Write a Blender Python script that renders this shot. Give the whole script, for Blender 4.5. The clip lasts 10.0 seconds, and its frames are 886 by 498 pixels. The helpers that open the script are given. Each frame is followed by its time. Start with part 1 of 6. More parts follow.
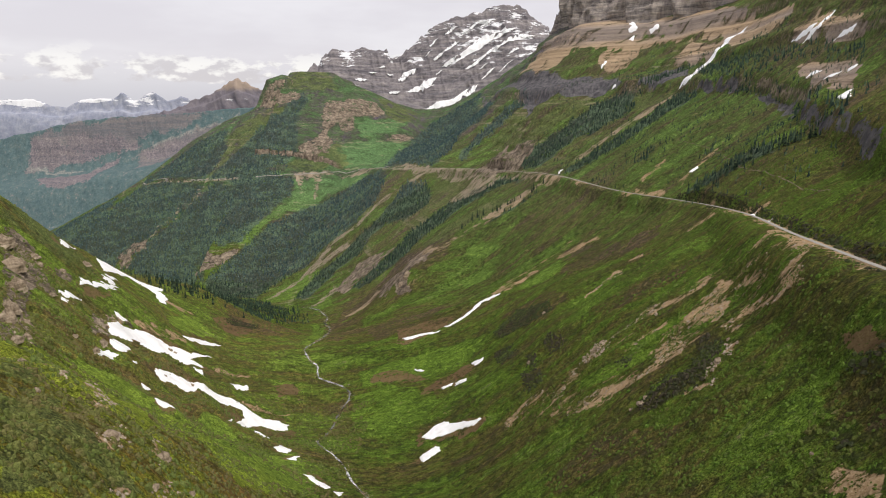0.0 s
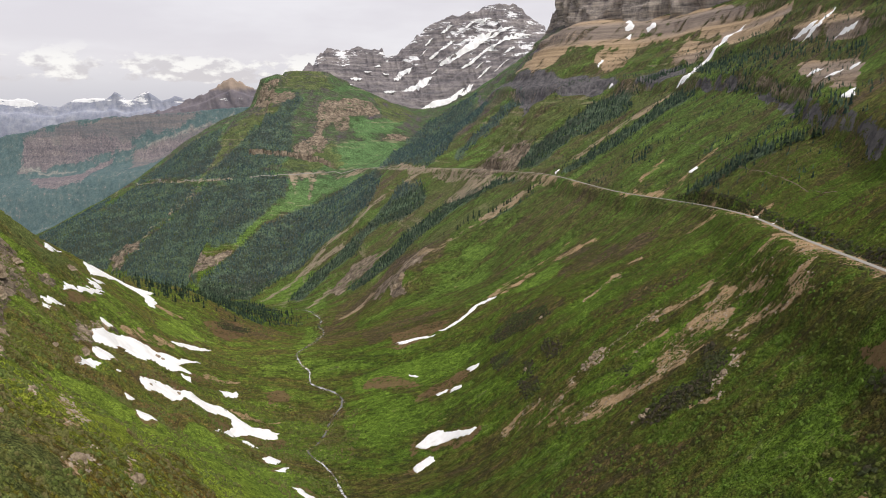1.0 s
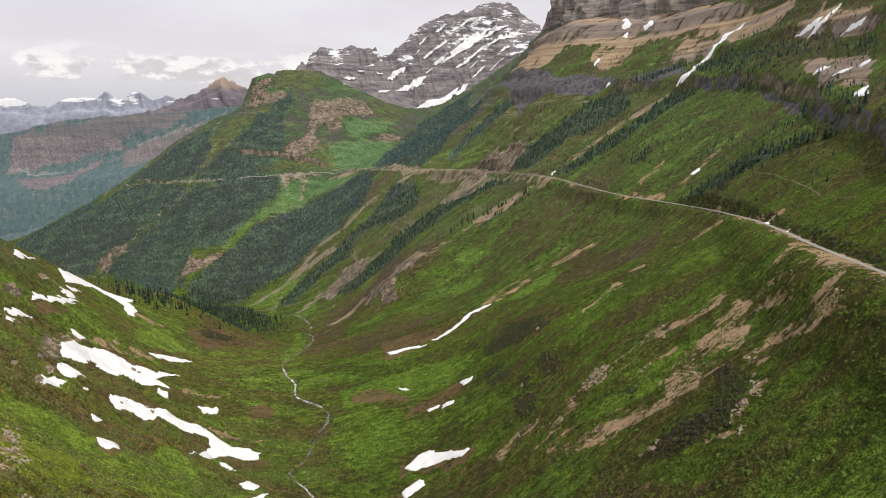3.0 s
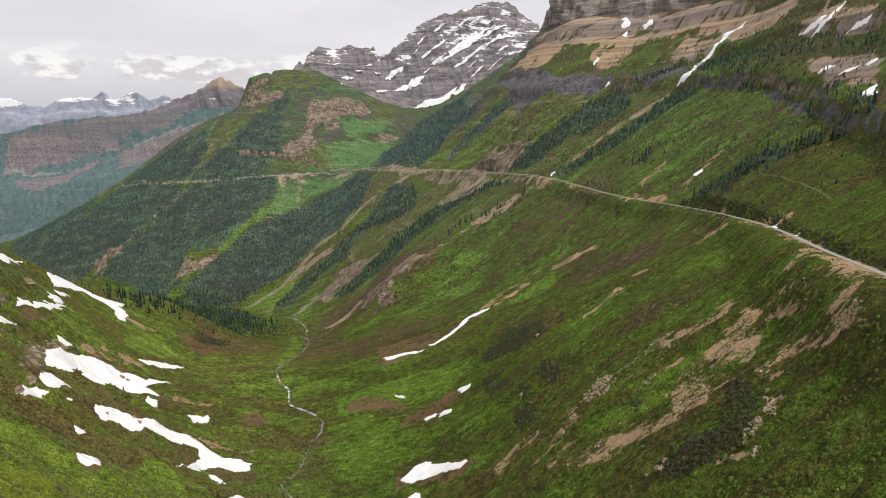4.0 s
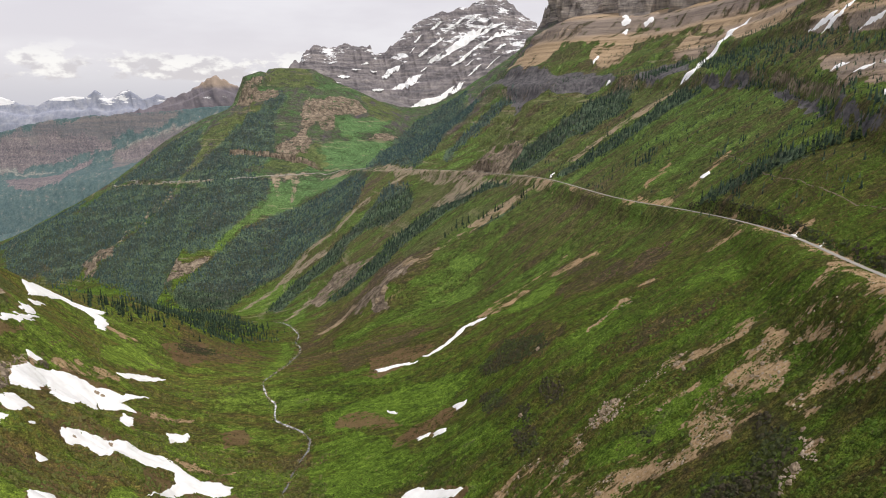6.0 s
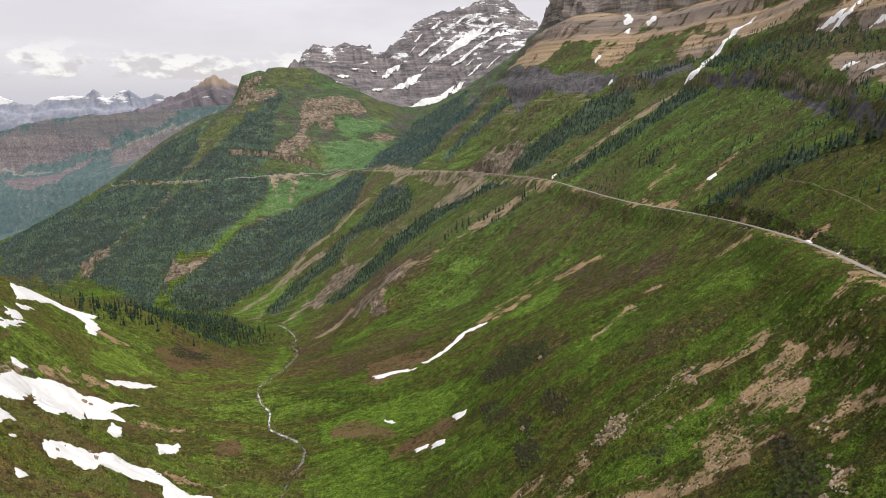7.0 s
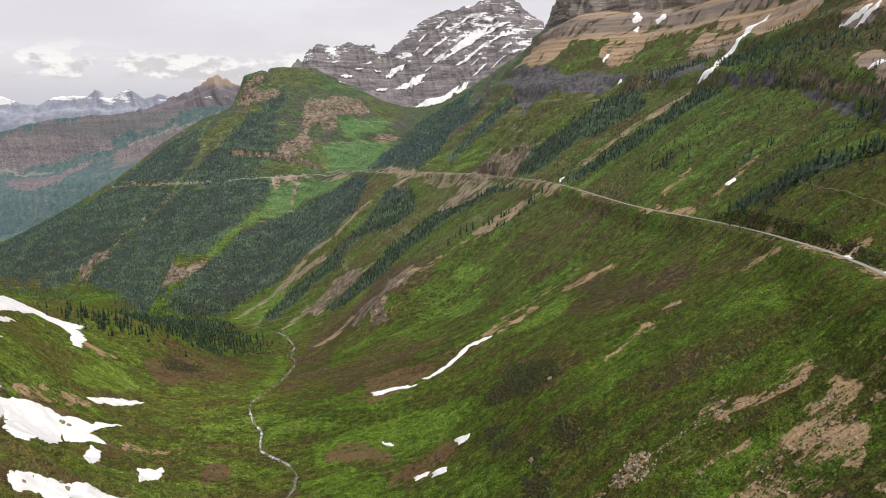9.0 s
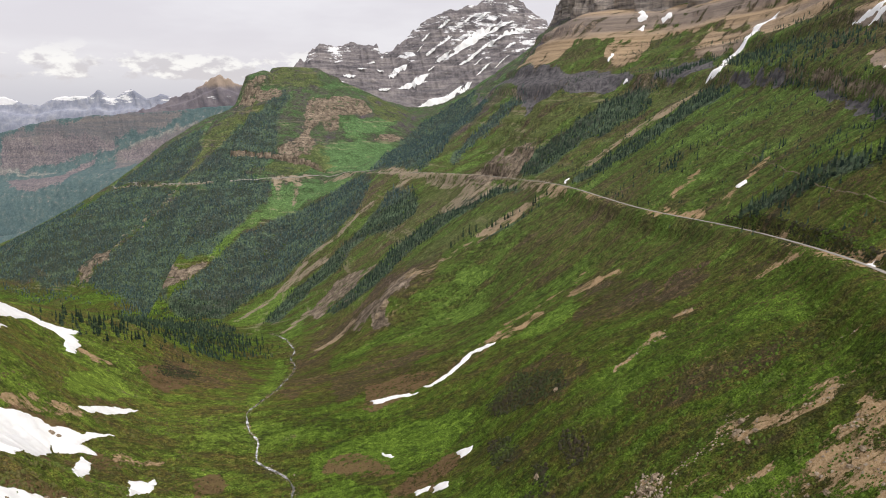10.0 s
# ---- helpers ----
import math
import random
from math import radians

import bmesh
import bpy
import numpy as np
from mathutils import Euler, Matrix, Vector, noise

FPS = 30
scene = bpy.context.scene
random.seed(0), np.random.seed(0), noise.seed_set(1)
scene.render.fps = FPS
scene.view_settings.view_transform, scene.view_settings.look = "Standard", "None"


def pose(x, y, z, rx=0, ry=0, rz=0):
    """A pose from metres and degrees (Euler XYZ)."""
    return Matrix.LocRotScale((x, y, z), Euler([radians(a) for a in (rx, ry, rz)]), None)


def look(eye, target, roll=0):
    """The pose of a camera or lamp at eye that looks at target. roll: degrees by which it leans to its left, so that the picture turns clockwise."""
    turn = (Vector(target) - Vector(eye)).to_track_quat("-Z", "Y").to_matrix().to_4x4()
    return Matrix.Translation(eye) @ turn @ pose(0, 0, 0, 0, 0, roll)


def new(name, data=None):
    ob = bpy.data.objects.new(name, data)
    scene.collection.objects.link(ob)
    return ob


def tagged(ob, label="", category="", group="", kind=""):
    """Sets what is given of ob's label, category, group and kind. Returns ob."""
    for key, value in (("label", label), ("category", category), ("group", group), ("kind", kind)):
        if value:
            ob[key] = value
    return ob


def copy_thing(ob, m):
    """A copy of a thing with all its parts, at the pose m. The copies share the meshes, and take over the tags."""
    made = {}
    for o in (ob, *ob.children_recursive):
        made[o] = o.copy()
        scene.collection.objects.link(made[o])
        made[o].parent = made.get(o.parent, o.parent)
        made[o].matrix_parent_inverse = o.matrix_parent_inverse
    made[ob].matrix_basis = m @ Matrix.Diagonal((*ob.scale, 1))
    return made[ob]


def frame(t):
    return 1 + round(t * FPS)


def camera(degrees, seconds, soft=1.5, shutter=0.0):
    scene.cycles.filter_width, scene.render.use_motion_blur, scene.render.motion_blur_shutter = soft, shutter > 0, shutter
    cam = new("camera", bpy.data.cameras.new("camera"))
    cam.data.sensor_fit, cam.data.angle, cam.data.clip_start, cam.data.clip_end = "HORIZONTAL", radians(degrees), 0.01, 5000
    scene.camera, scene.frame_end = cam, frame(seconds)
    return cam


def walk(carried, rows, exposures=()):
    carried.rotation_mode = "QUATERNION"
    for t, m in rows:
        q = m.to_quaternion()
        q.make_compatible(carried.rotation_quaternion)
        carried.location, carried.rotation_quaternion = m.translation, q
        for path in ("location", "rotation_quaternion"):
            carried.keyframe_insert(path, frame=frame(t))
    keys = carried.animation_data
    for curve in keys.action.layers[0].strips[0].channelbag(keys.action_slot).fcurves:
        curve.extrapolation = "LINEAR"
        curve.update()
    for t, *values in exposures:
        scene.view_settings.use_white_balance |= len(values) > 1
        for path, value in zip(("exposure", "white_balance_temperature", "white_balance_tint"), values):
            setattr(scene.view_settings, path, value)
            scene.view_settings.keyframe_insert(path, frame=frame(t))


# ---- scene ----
cam = camera(70.0, 10.0, soft=1.0)
# seconds, place in metres, turn in degrees
ROWS = [
    (0, 0, 0, 400, 77.37, -0, 0),
    (0.5, 1.33, 10.42, 399.94, 77.341, 0.019, -0.173),
    (1, 2.71, 21.09, 399.83, 77.322, 0.056, -0.335),
    (1.5, 4.11, 31.94, 399.81, 77.296, 0.059, -0.487),
    (2, 5.36, 42.73, 399.4, 77.298, 0.055, -0.607),
    (2.5, 6.52, 53.54, 399.2, 77.296, 0.052, -0.696),
    (4, 9.88, 85.26, 399.47, 77.274, 0.092, -0.903),
    (4.5, 11.01, 96.32, 399.44, 77.257, 0.108, -0.968),
    (5, 12.31, 107.4, 399.54, 77.23, 0.106, -1.032),
    (5.5, 13.57, 118.74, 399.26, 77.213, 0.105, -1.085),
    (7, 16.07, 154.1, 399.12, 77.174, 0.003, -1.068),
    (7.5, 16.97, 166.12, 399.4, 77.178, -0.019, -0.968),
    (8, 18.02, 179.04, 399.74, 77.171, -0.029, -0.866),
    (8.5, 18.93, 190.88, 399.85, 77.176, -0.007, -0.761),
    (9, 19.62, 202.63, 399.85, 77.183, 0.004, -0.639),
    (9.5, 20.47, 214.2, 400.1, 77.182, 0.017, -0.489),
    (10, 21.25, 225.87, 399.99, 77.176, 0.044, -0.347),
]
walk(cam, [(row[0], pose(*row[1:])) for row in ROWS])

# ---- light: bright high overcast with broken cloud low in the north-west ----
SUN_HIGH, SUN_ROUND = 55.0, 138.0
world = bpy.data.worlds.new("world")
scene.world = world
world.use_nodes = True


class Net:
    """A short way to write node trees."""

    def __init__(self, tree):
        self.tree = tree
        tree.nodes.clear()

    def node(self, kind, inputs=(), **settings):
        n = self.tree.nodes.new(kind)
        for key, value in settings.items():
            setattr(n, key, value)
        for key, value in dict(inputs).items():
            if isinstance(value, bpy.types.NodeSocket):
                self.tree.links.new(value, n.inputs[key])
            else:
                n.inputs[key].default_value = value
        return n

    def math(self, operation, a, b=0.0, clamp=False):
        return self.node("ShaderNodeMath", {0: a, 1: b}, operation=operation, use_clamp=clamp).outputs[0]

    def noise(self, vector, scale, detail=4.0, rough=0.55):
        return self.node("ShaderNodeTexNoise", {"Vector": vector, "Scale": scale, "Detail": detail, "Roughness": rough}).outputs[0]

    def remap(self, value, a, b, c=0.0, d=1.0):
        return self.node("ShaderNodeMapRange", {0: value, 1: a, 2: b, 3: c, 4: d}, interpolation_type="SMOOTHSTEP").outputs[0]

    def mix(self, fac, a, b):
        return self.node("ShaderNodeMix", {0: fac, 6: a, 7: b}, data_type="RGBA").outputs[2]

    def ramp(self, fac, stops):
        n = self.node("ShaderNodeValToRGB", {0: fac})
        while len(n.color_ramp.elements) < len(stops):
            n.color_ramp.elements.new(0.5)
        for e, (at, colour) in zip(n.color_ramp.elements, stops):
            e.position, e.color = at, (*colour, 1)
        return n.outputs[0]

    def stretch(self, vector, x, y, z):
        return self.node("ShaderNodeVectorMath", {0: vector, 1: (x, y, z)}, operation="MULTIPLY").outputs[0]


def rgb(r, g, b):
    return (r, g, b, 1.0)


net = Net(world.node_tree)
sky = net.node("ShaderNodeTexSky", sky_type="NISHITA", sun_disc=False, sun_elevation=radians(SUN_HIGH), sun_rotation=radians(SUN_ROUND))
where = net.node("ShaderNodeTexCoord").outputs["Generated"]
up = net.node("ShaderNodeSeparateXYZ", {0: where})
height = up.outputs[2]
veil = net.noise(net.stretch(where, 2.2, 2.2, 9.0), 1.6, 4.0)
deck = net.mix(net.remap(veil, 0.35, 0.7), rgb(0.795, 0.755, 0.80), rgb(0.90, 0.87, 0.905))
puff = net.noise(net.stretch(where, 11.0, 11.0, 23.0), 1.0, 8.0, 0.60)
low = net.math("MULTIPLY", net.remap(height, 0.020, 0.042), net.math("SUBTRACT", 1.0, net.remap(height, 0.055, 0.095)))
heap = net.remap(net.math("ADD", puff, net.math("MULTIPLY", low, 0.26)), 0.675, 0.745)
heap = net.math("MULTIPLY", heap, low)
under = net.noise(net.stretch(where, 13.0, 13.0, 26.0), 2.2, 7.0)
cloud = net.mix(net.remap(net.math("ADD", under, net.remap(height, 0.03, 0.075, -0.08, 0.10)), 0.42, 0.56), rgb(0.70, 0.66, 0.69), rgb(1.02, 0.99, 0.97))
base = net.mix(net.remap(height, 0.0, 0.075), rgb(0.66, 0.65, 0.71), deck)
both = net.mix(heap, base, cloud)
dim = net.node("ShaderNodeVectorMath", {0: sky.outputs[0], "Scale": 0.10}, operation="SCALE").outputs[0]
final = net.mix(0.90, dim, both)
back = net.node("ShaderNodeBackground", {"Color": final, "Strength": 1.0})
net.node("ShaderNodeOutputWorld", {0: back.outputs[0]})

sun = new("sun", bpy.data.lights.new("sun", "SUN"))
sun.data.energy, sun.data.angle, sun.data.color = 2.3, radians(8), (1.0, 0.95, 0.87)
sun.matrix_world = look((0, 0, 0), (math.sin(radians(SUN_ROUND)) * -math.cos(radians(SUN_HIGH)), -math.cos(radians(SUN_ROUND)) * math.cos(radians(SUN_HIGH)),
                                    -math.sin(radians(SUN_HIGH))))


# ---- materials ----
def material(name):
    m = bpy.data.materials.new(name)
    m.use_nodes = True
    n = Net(m.node_tree)
    n.place = n.node("ShaderNodeTexCoord").outputs["Object"]
    return m, n


def finish(n, colour, roughness=0.9, bump=None, strength=0.5, distance=1.0, gloss=0.25):
    given = {"Base Color": colour, "Roughness": roughness, "Specular IOR Level": gloss}
    if bump is not None:
        given["Normal"] = n.node("ShaderNodeBump", {"Height": bump, "Strength": strength, "Distance": distance}).outputs[0]
    s = n.node("ShaderNodeBsdfPrincipled", given)
    n.node("ShaderNodeOutputMaterial", {0: s.outputs[0]})


def alpine_ground():
    m, n = material("alpine_ground")
    cover = n.node("ShaderNodeSeparateColor", {0: n.node("ShaderNodeAttribute", attribute_name="cover").outputs["Color"]})
    other = n.node("ShaderNodeSeparateColor", {0: n.node("ShaderNodeAttribute", attribute_name="growth").outputs["Color"]})
    cliff = n.node("ShaderNodeSeparateColor", {0: n.node("ShaderNodeAttribute", attribute_name="cliff").outputs["Color"]})
    part = n.node("ShaderNodeSeparateXYZ", {0: n.place})
    z = part.outputs[2]

    def swing(value, much):
        return n.math("MULTIPLY", n.math("SUBTRACT", value, 0.5), much * 1.7)

    def total(*values):
        out = values[0]
        for v in values[1:]:
            out = n.math("ADD", out, v)
        return out

    run = n.stretch(n.place, 0.45, 1.0, 0.3)
    broad = n.noise(run, 0.0075, 4.0, 0.6)
    patch = n.noise(run, 0.034, 6.0, 0.68)
    tuft = n.noise(n.place, 0.20, 5.0, 0.7)
    leaf = n.noise(n.place, 0.85, 3.0, 0.75)
    # runnels follow the fall of the side slopes, and of the butte that closes the valley
    down = n.noise(n.stretch(n.place, 0.06, 1.0, 0.1), 0.060, 5.0, 0.7)
    front = n.noise(n.stretch(n.place, 1.0, 0.06, 0.1), 0.040, 5.0, 0.7)
    face = n.remap(part.outputs[1], 2450, 2850)
    streak = n.node("ShaderNodeMix", {0: face, 2: down, 3: front}).outputs[0]
    left = n.math("MULTIPLY", n.remap(total(part.outputs[0], n.math("MULTIPLY", part.outputs[1], 0.16)), 60, -120), n.remap(part.outputs[1], 1500, 1000))
    # low herbs and shrubs, from brown heath to fresh grass
    fresh = total(0.60, n.math("MULTIPLY", left, 0.08), swing(patch, 1.3), swing(broad, 1.1), swing(streak, 0.55), swing(tuft, 0.6),
                  n.math("MULTIPLY", other.outputs[0], 0.50), n.math("MULTIPLY", other.outputs[1], -0.42))
    green = n.ramp(fresh, [(0.0, (0.182, 0.134, 0.074)), (0.18, (0.162, 0.132, 0.054)), (0.38, (0.142, 0.139, 0.040)), (0.58, (0.119, 0.147, 0.032)),
                           (0.80, (0.104, 0.168, 0.027)), (1.0, (0.128, 0.212, 0.034))])
    # drier on the left side of the brook and by the valley's head
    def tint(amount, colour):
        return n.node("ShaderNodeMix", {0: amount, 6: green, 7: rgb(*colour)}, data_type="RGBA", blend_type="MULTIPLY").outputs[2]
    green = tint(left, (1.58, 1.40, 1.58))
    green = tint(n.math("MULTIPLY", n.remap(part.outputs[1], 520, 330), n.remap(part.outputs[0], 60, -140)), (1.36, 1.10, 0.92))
    # paler and bluer up the valley: distance haze put into the plants' colour
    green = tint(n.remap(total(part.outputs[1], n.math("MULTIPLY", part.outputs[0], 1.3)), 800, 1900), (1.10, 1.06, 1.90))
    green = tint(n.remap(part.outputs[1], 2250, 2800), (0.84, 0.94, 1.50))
    # dry yellowish turf
    dry = total(n.math("MULTIPLY", other.outputs[2], 0.60), swing(patch, 1.5), swing(tuft, 0.7))
    green = n.mix(n.math("MULTIPLY", n.remap(dry, 0.34, 0.60), 0.80), green, n.mix(tuft, rgb(0.176, 0.186, 0.086), rgb(0.116, 0.160, 0.062)))
    woods = n.node("ShaderNodeAttribute", attribute_name="growth").outputs["Alpha"]
    # woodland floor lifted and blued to stand for haze
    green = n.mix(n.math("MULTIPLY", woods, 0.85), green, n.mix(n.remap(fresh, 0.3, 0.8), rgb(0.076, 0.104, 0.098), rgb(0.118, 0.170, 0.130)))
    # painted shade: gaps between leaves and tufts darkened, their tips lightened
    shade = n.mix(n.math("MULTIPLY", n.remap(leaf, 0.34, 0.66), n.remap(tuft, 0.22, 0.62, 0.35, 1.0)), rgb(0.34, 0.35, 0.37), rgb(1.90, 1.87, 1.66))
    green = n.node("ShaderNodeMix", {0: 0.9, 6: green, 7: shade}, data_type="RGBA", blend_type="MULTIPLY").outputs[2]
    # shrubs in clumps a few metres wide among the herbs
    clump = total(n.noise(n.stretch(n.place, 0.75, 1.0, 0.75), 0.17, 6.0, 0.72), swing(patch, -0.30), n.math("MULTIPLY", other.outputs[0], -0.06), n.math("MULTIPLY", other.outputs[1], 0.05))
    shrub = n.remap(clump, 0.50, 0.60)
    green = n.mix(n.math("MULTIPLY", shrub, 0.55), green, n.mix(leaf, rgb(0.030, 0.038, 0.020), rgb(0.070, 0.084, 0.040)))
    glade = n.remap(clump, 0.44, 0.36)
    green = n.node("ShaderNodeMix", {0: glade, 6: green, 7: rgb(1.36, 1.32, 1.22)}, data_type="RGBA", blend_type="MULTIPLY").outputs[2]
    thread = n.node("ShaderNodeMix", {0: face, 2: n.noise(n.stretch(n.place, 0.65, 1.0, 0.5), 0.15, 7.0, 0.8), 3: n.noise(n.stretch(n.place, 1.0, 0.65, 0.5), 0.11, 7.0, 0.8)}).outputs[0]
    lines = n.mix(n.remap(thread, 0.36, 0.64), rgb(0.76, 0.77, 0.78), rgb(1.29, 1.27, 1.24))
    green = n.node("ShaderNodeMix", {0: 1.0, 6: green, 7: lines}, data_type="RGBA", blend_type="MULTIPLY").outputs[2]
    # soil and gravel, broken up by what grows on it
    grit = n.noise(n.place, 0.55, 8.0, 0.85)
    soil = n.ramp(grit, [(0.28, (0.095, 0.064, 0.034)), (0.40, (0.320, 0.212, 0.112)), (0.52, (0.48, 0.335, 0.190)), (0.70, (0.62, 0.49, 0.34))])
    # far soil less red and bluer, haze mixed into its colour
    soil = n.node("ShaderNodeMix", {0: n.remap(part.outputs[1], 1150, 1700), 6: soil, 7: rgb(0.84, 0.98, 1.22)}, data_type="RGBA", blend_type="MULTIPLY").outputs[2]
    ragged = total(swing(n.noise(run, 0.11, 7.0, 0.78), 1.5), swing(n.noise(n.place, 0.035, 5.0, 0.65), 0.9), swing(streak, 0.6), swing(grit, 0.9))
    bare = n.math("ADD", n.math("MULTIPLY", cover.outputs[1], 0.59), n.math("MULTIPLY", ragged, n.remap(cover.outputs[1], 0.02, 0.30, 0.36, 1.15)))
    lone = n.remap(total(streak, swing(n.noise(run, 0.016, 3.0), 0.55), swing(tuft, 0.55)), 0.78, 0.85)
    colour = n.mix(n.math("MAXIMUM", n.remap(bare, 0.40, 0.52), n.math("MULTIPLY", lone, 0.65)), green, soil)
    mud = n.math("ADD", n.math("MULTIPLY", cover.outputs[2], 0.62), n.math("MULTIPLY", total(swing(patch, 1.3), swing(tuft, 1.4), swing(leaf, 0.6)), n.remap(cover.outputs[2], 0.02, 0.30, 0.62, 1.0)))
    colour = n.mix(n.math("MULTIPLY", n.remap(mud, 0.36, 0.58), 0.85), colour, n.mix(leaf, rgb(0.175, 0.102, 0.058), rgb(0.34, 0.215, 0.128)))
    # rock in level beds
    layer = n.math("ADD", n.math("MULTIPLY", n.noise(n.stretch(n.place, 0.10, 0.10, 1.0), 0.12, 6.0, 0.7), 0.42), n.math("MULTIPLY", n.noise(n.stretch(n.place, 1.0, 1.0, 0.35), 0.05, 7.0, 0.75), 0.58))
    stone = n.ramp(layer, [(0.34, (0.120, 0.100, 0.078)), (0.45, (0.235, 0.195, 0.148)), (0.54, (0.335, 0.278, 0.208)), (0.64, (0.43, 0.365, 0.285))])
    upper = n.ramp(layer, [(0.36, (0.165, 0.142, 0.128)), (0.45, (0.335, 0.275, 0.222)), (0.54, (0.48, 0.375, 0.28)), (0.64, (0.38, 0.34, 0.305))])
    stone = n.mix(n.remap(z, 500, 590), stone, upper)
    crackle = n.noise(n.stretch(n.place, 1.0, 1.0, 0.45), 0.075, 8.0, 0.8)
    stone = n.node("ShaderNodeMix", {0: 1.0, 6: stone, 7: n.mix(n.remap(crackle, 0.38, 0.60), rgb(0.42, 0.41, 0.44), rgb(1.45, 1.40, 1.38))}, data_type="RGBA", blend_type="MULTIPLY").outputs[2]
    steep = n.node("ShaderNodeSeparateXYZ", {0: n.node("ShaderNodeNewGeometry").outputs["True Normal"]}).outputs[2]
    crag = total(swing(n.noise(n.place, 0.030, 8.0, 0.75), 1.9), swing(layer, 0.35), swing(tuft, 0.7))
    crag = n.math("ADD", n.math("MULTIPLY", cover.outputs[0], 0.68), n.math("MULTIPLY", crag, n.remap(cover.outputs[0], 0.02, 0.30, 0.18, 1.0)))
    crag = n.math("MAXIMUM", n.remap(crag, 0.36, 0.52), n.math("MULTIPLY", n.remap(total(steep, swing(tuft, 0.40)), 0.40, 0.26), n.math("MAXIMUM", n.remap(z, 360, 430), n.remap(part.outputs[1], 1000, 1400))))
    # thin level ledges on the terraces
    strata = n.noise(n.stretch(n.place, 0.035, 0.035, 1.0), 0.070, 6.0, 0.68)
    ledge = n.math("MULTIPLY", n.remap(total(strata, swing(tuft, 0.2), swing(patch, 0.35)), 0.60, 0.68), n.math("MULTIPLY", n.remap(part.outputs[1], 1300, 1900, 0.0, 0.55), n.math("SUBTRACT", 1.0, woods)))
    colour = n.mix(ledge, colour, soil)
    colour = n.mix(n.math("MULTIPLY", cliff.outputs[2], 0.4), colour, n.mix(tuft, rgb(0.040, 0.034, 0.026), rgb(0.090, 0.078, 0.054)))
    # tan scree in level beds below the walls
    beds = n.noise(n.stretch(n.place, 0.02, 0.02, 1.0), 0.085, 7.0, 0.75)
    hue = n.noise(n.stretch(n.place, 0.05, 0.05, 1.0), 0.016, 3.0, 0.5)
    tan = n.mix(n.remap(hue, 0.40, 0.60), n.ramp(beds, [(0.34, (0.145, 0.122, 0.112)), (0.46, (0.26, 0.215, 0.185)), (0.56, (0.34, 0.28, 0.235))]),
                n.ramp(beds, [(0.34, (0.20, 0.150, 0.105)), (0.46, (0.38, 0.280, 0.180)), (0.58, (0.50, 0.375, 0.245))]))
    tan = n.node("ShaderNodeMix", {0: 0.75, 6: tan, 7: n.mix(n.remap(grit, 0.36, 0.64), rgb(0.60, 0.60, 0.62), rgb(1.34, 1.32, 1.28))}, data_type="RGBA", blend_type="MULTIPLY").outputs[2]
    talus = total(n.math("MULTIPLY", cliff.outputs[1], 0.66), n.math("MULTIPLY", total(swing(patch, 1.2), swing(streak, 1.0), swing(beds, 0.6), swing(tuft, 0.6)), n.remap(cliff.outputs[1], 0.02, 0.3)))
    colour = n.mix(n.remap(talus, 0.30, 0.46), colour, tan)
    colour = n.mix(crag, colour, stone)
    # dark upright slabs of the cliff bands
    joint = n.noise(n.stretch(n.place, 1.0, 1.0, 0.42), 0.085, 8.0, 0.78)
    grey = n.ramp(total(n.math("MULTIPLY", joint, 0.55), n.math("MULTIPLY", layer, 0.45)), [(0.38, (0.060, 0.058, 0.066)), (0.47, (0.130, 0.124, 0.135)), (0.56, (0.235, 0.222, 0.225)), (0.64, (0.36, 0.33, 0.31))])
    slabs = total(n.math("MULTIPLY", cliff.outputs[0], 0.80), n.math("MULTIPLY", total(swing(patch, 1.3), swing(tuft, 1.0)), n.remap(cliff.outputs[0], 0.02, 0.3)))
    colour = n.mix(n.remap(slabs, 0.36, 0.50), colour, grey)
    relief = total(n.math("MULTIPLY", tuft, 1.8), n.math("MULTIPLY", leaf, 1.0), n.math("MULTIPLY", n.math("MULTIPLY", layer, crag), 2.0), n.math("MULTIPLY", shrub, 0.7), n.math("MULTIPLY", grit, 0.6))
    open_ground = n.math("MAXIMUM", n.remap(bare, 0.40, 0.52), n.remap(talus, 0.30, 0.46))
    relief = n.math("MULTIPLY", relief, n.math("SUBTRACT", 1.0, n.math("MULTIPLY", open_ground, 0.70)))
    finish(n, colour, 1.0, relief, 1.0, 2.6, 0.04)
    return m


def snow():
    m, n = material("old_snow")
    a, b = n.noise(n.place, 0.12, 5.0, 0.6), n.noise(n.place, 1.1, 4.0, 0.6)
    colour = n.ramp(a, [(0.22, (0.72, 0.68, 0.66)), (0.34, (0.88, 0.87, 0.87)), (0.6, (0.95, 0.95, 0.955))])
    finish(n, colour, 0.65, n.math("ADD", b, a), 0.35, 0.4, 0.3)
    return m


def gravel_road():
    m, n = material("pale_road_surface")
    a, b = n.noise(n.place, 0.08, 5.0), n.noise(n.place, 1.4, 4.0)
    finish(n, n.mix(a, n.mix(b, rgb(0.22, 0.20, 0.18), rgb(0.33, 0.31, 0.28)), rgb(0.40, 0.37, 0.32)), 0.85, b, 0.2, 0.05)
    return m


def footpath():
    m, n = material("worn_footpath")
    a = n.noise(n.place, 0.4, 5.0)
    finish(n, n.mix(a, rgb(0.12, 0.10, 0.06), rgb(0.26, 0.21, 0.14)), 0.95)
    return m


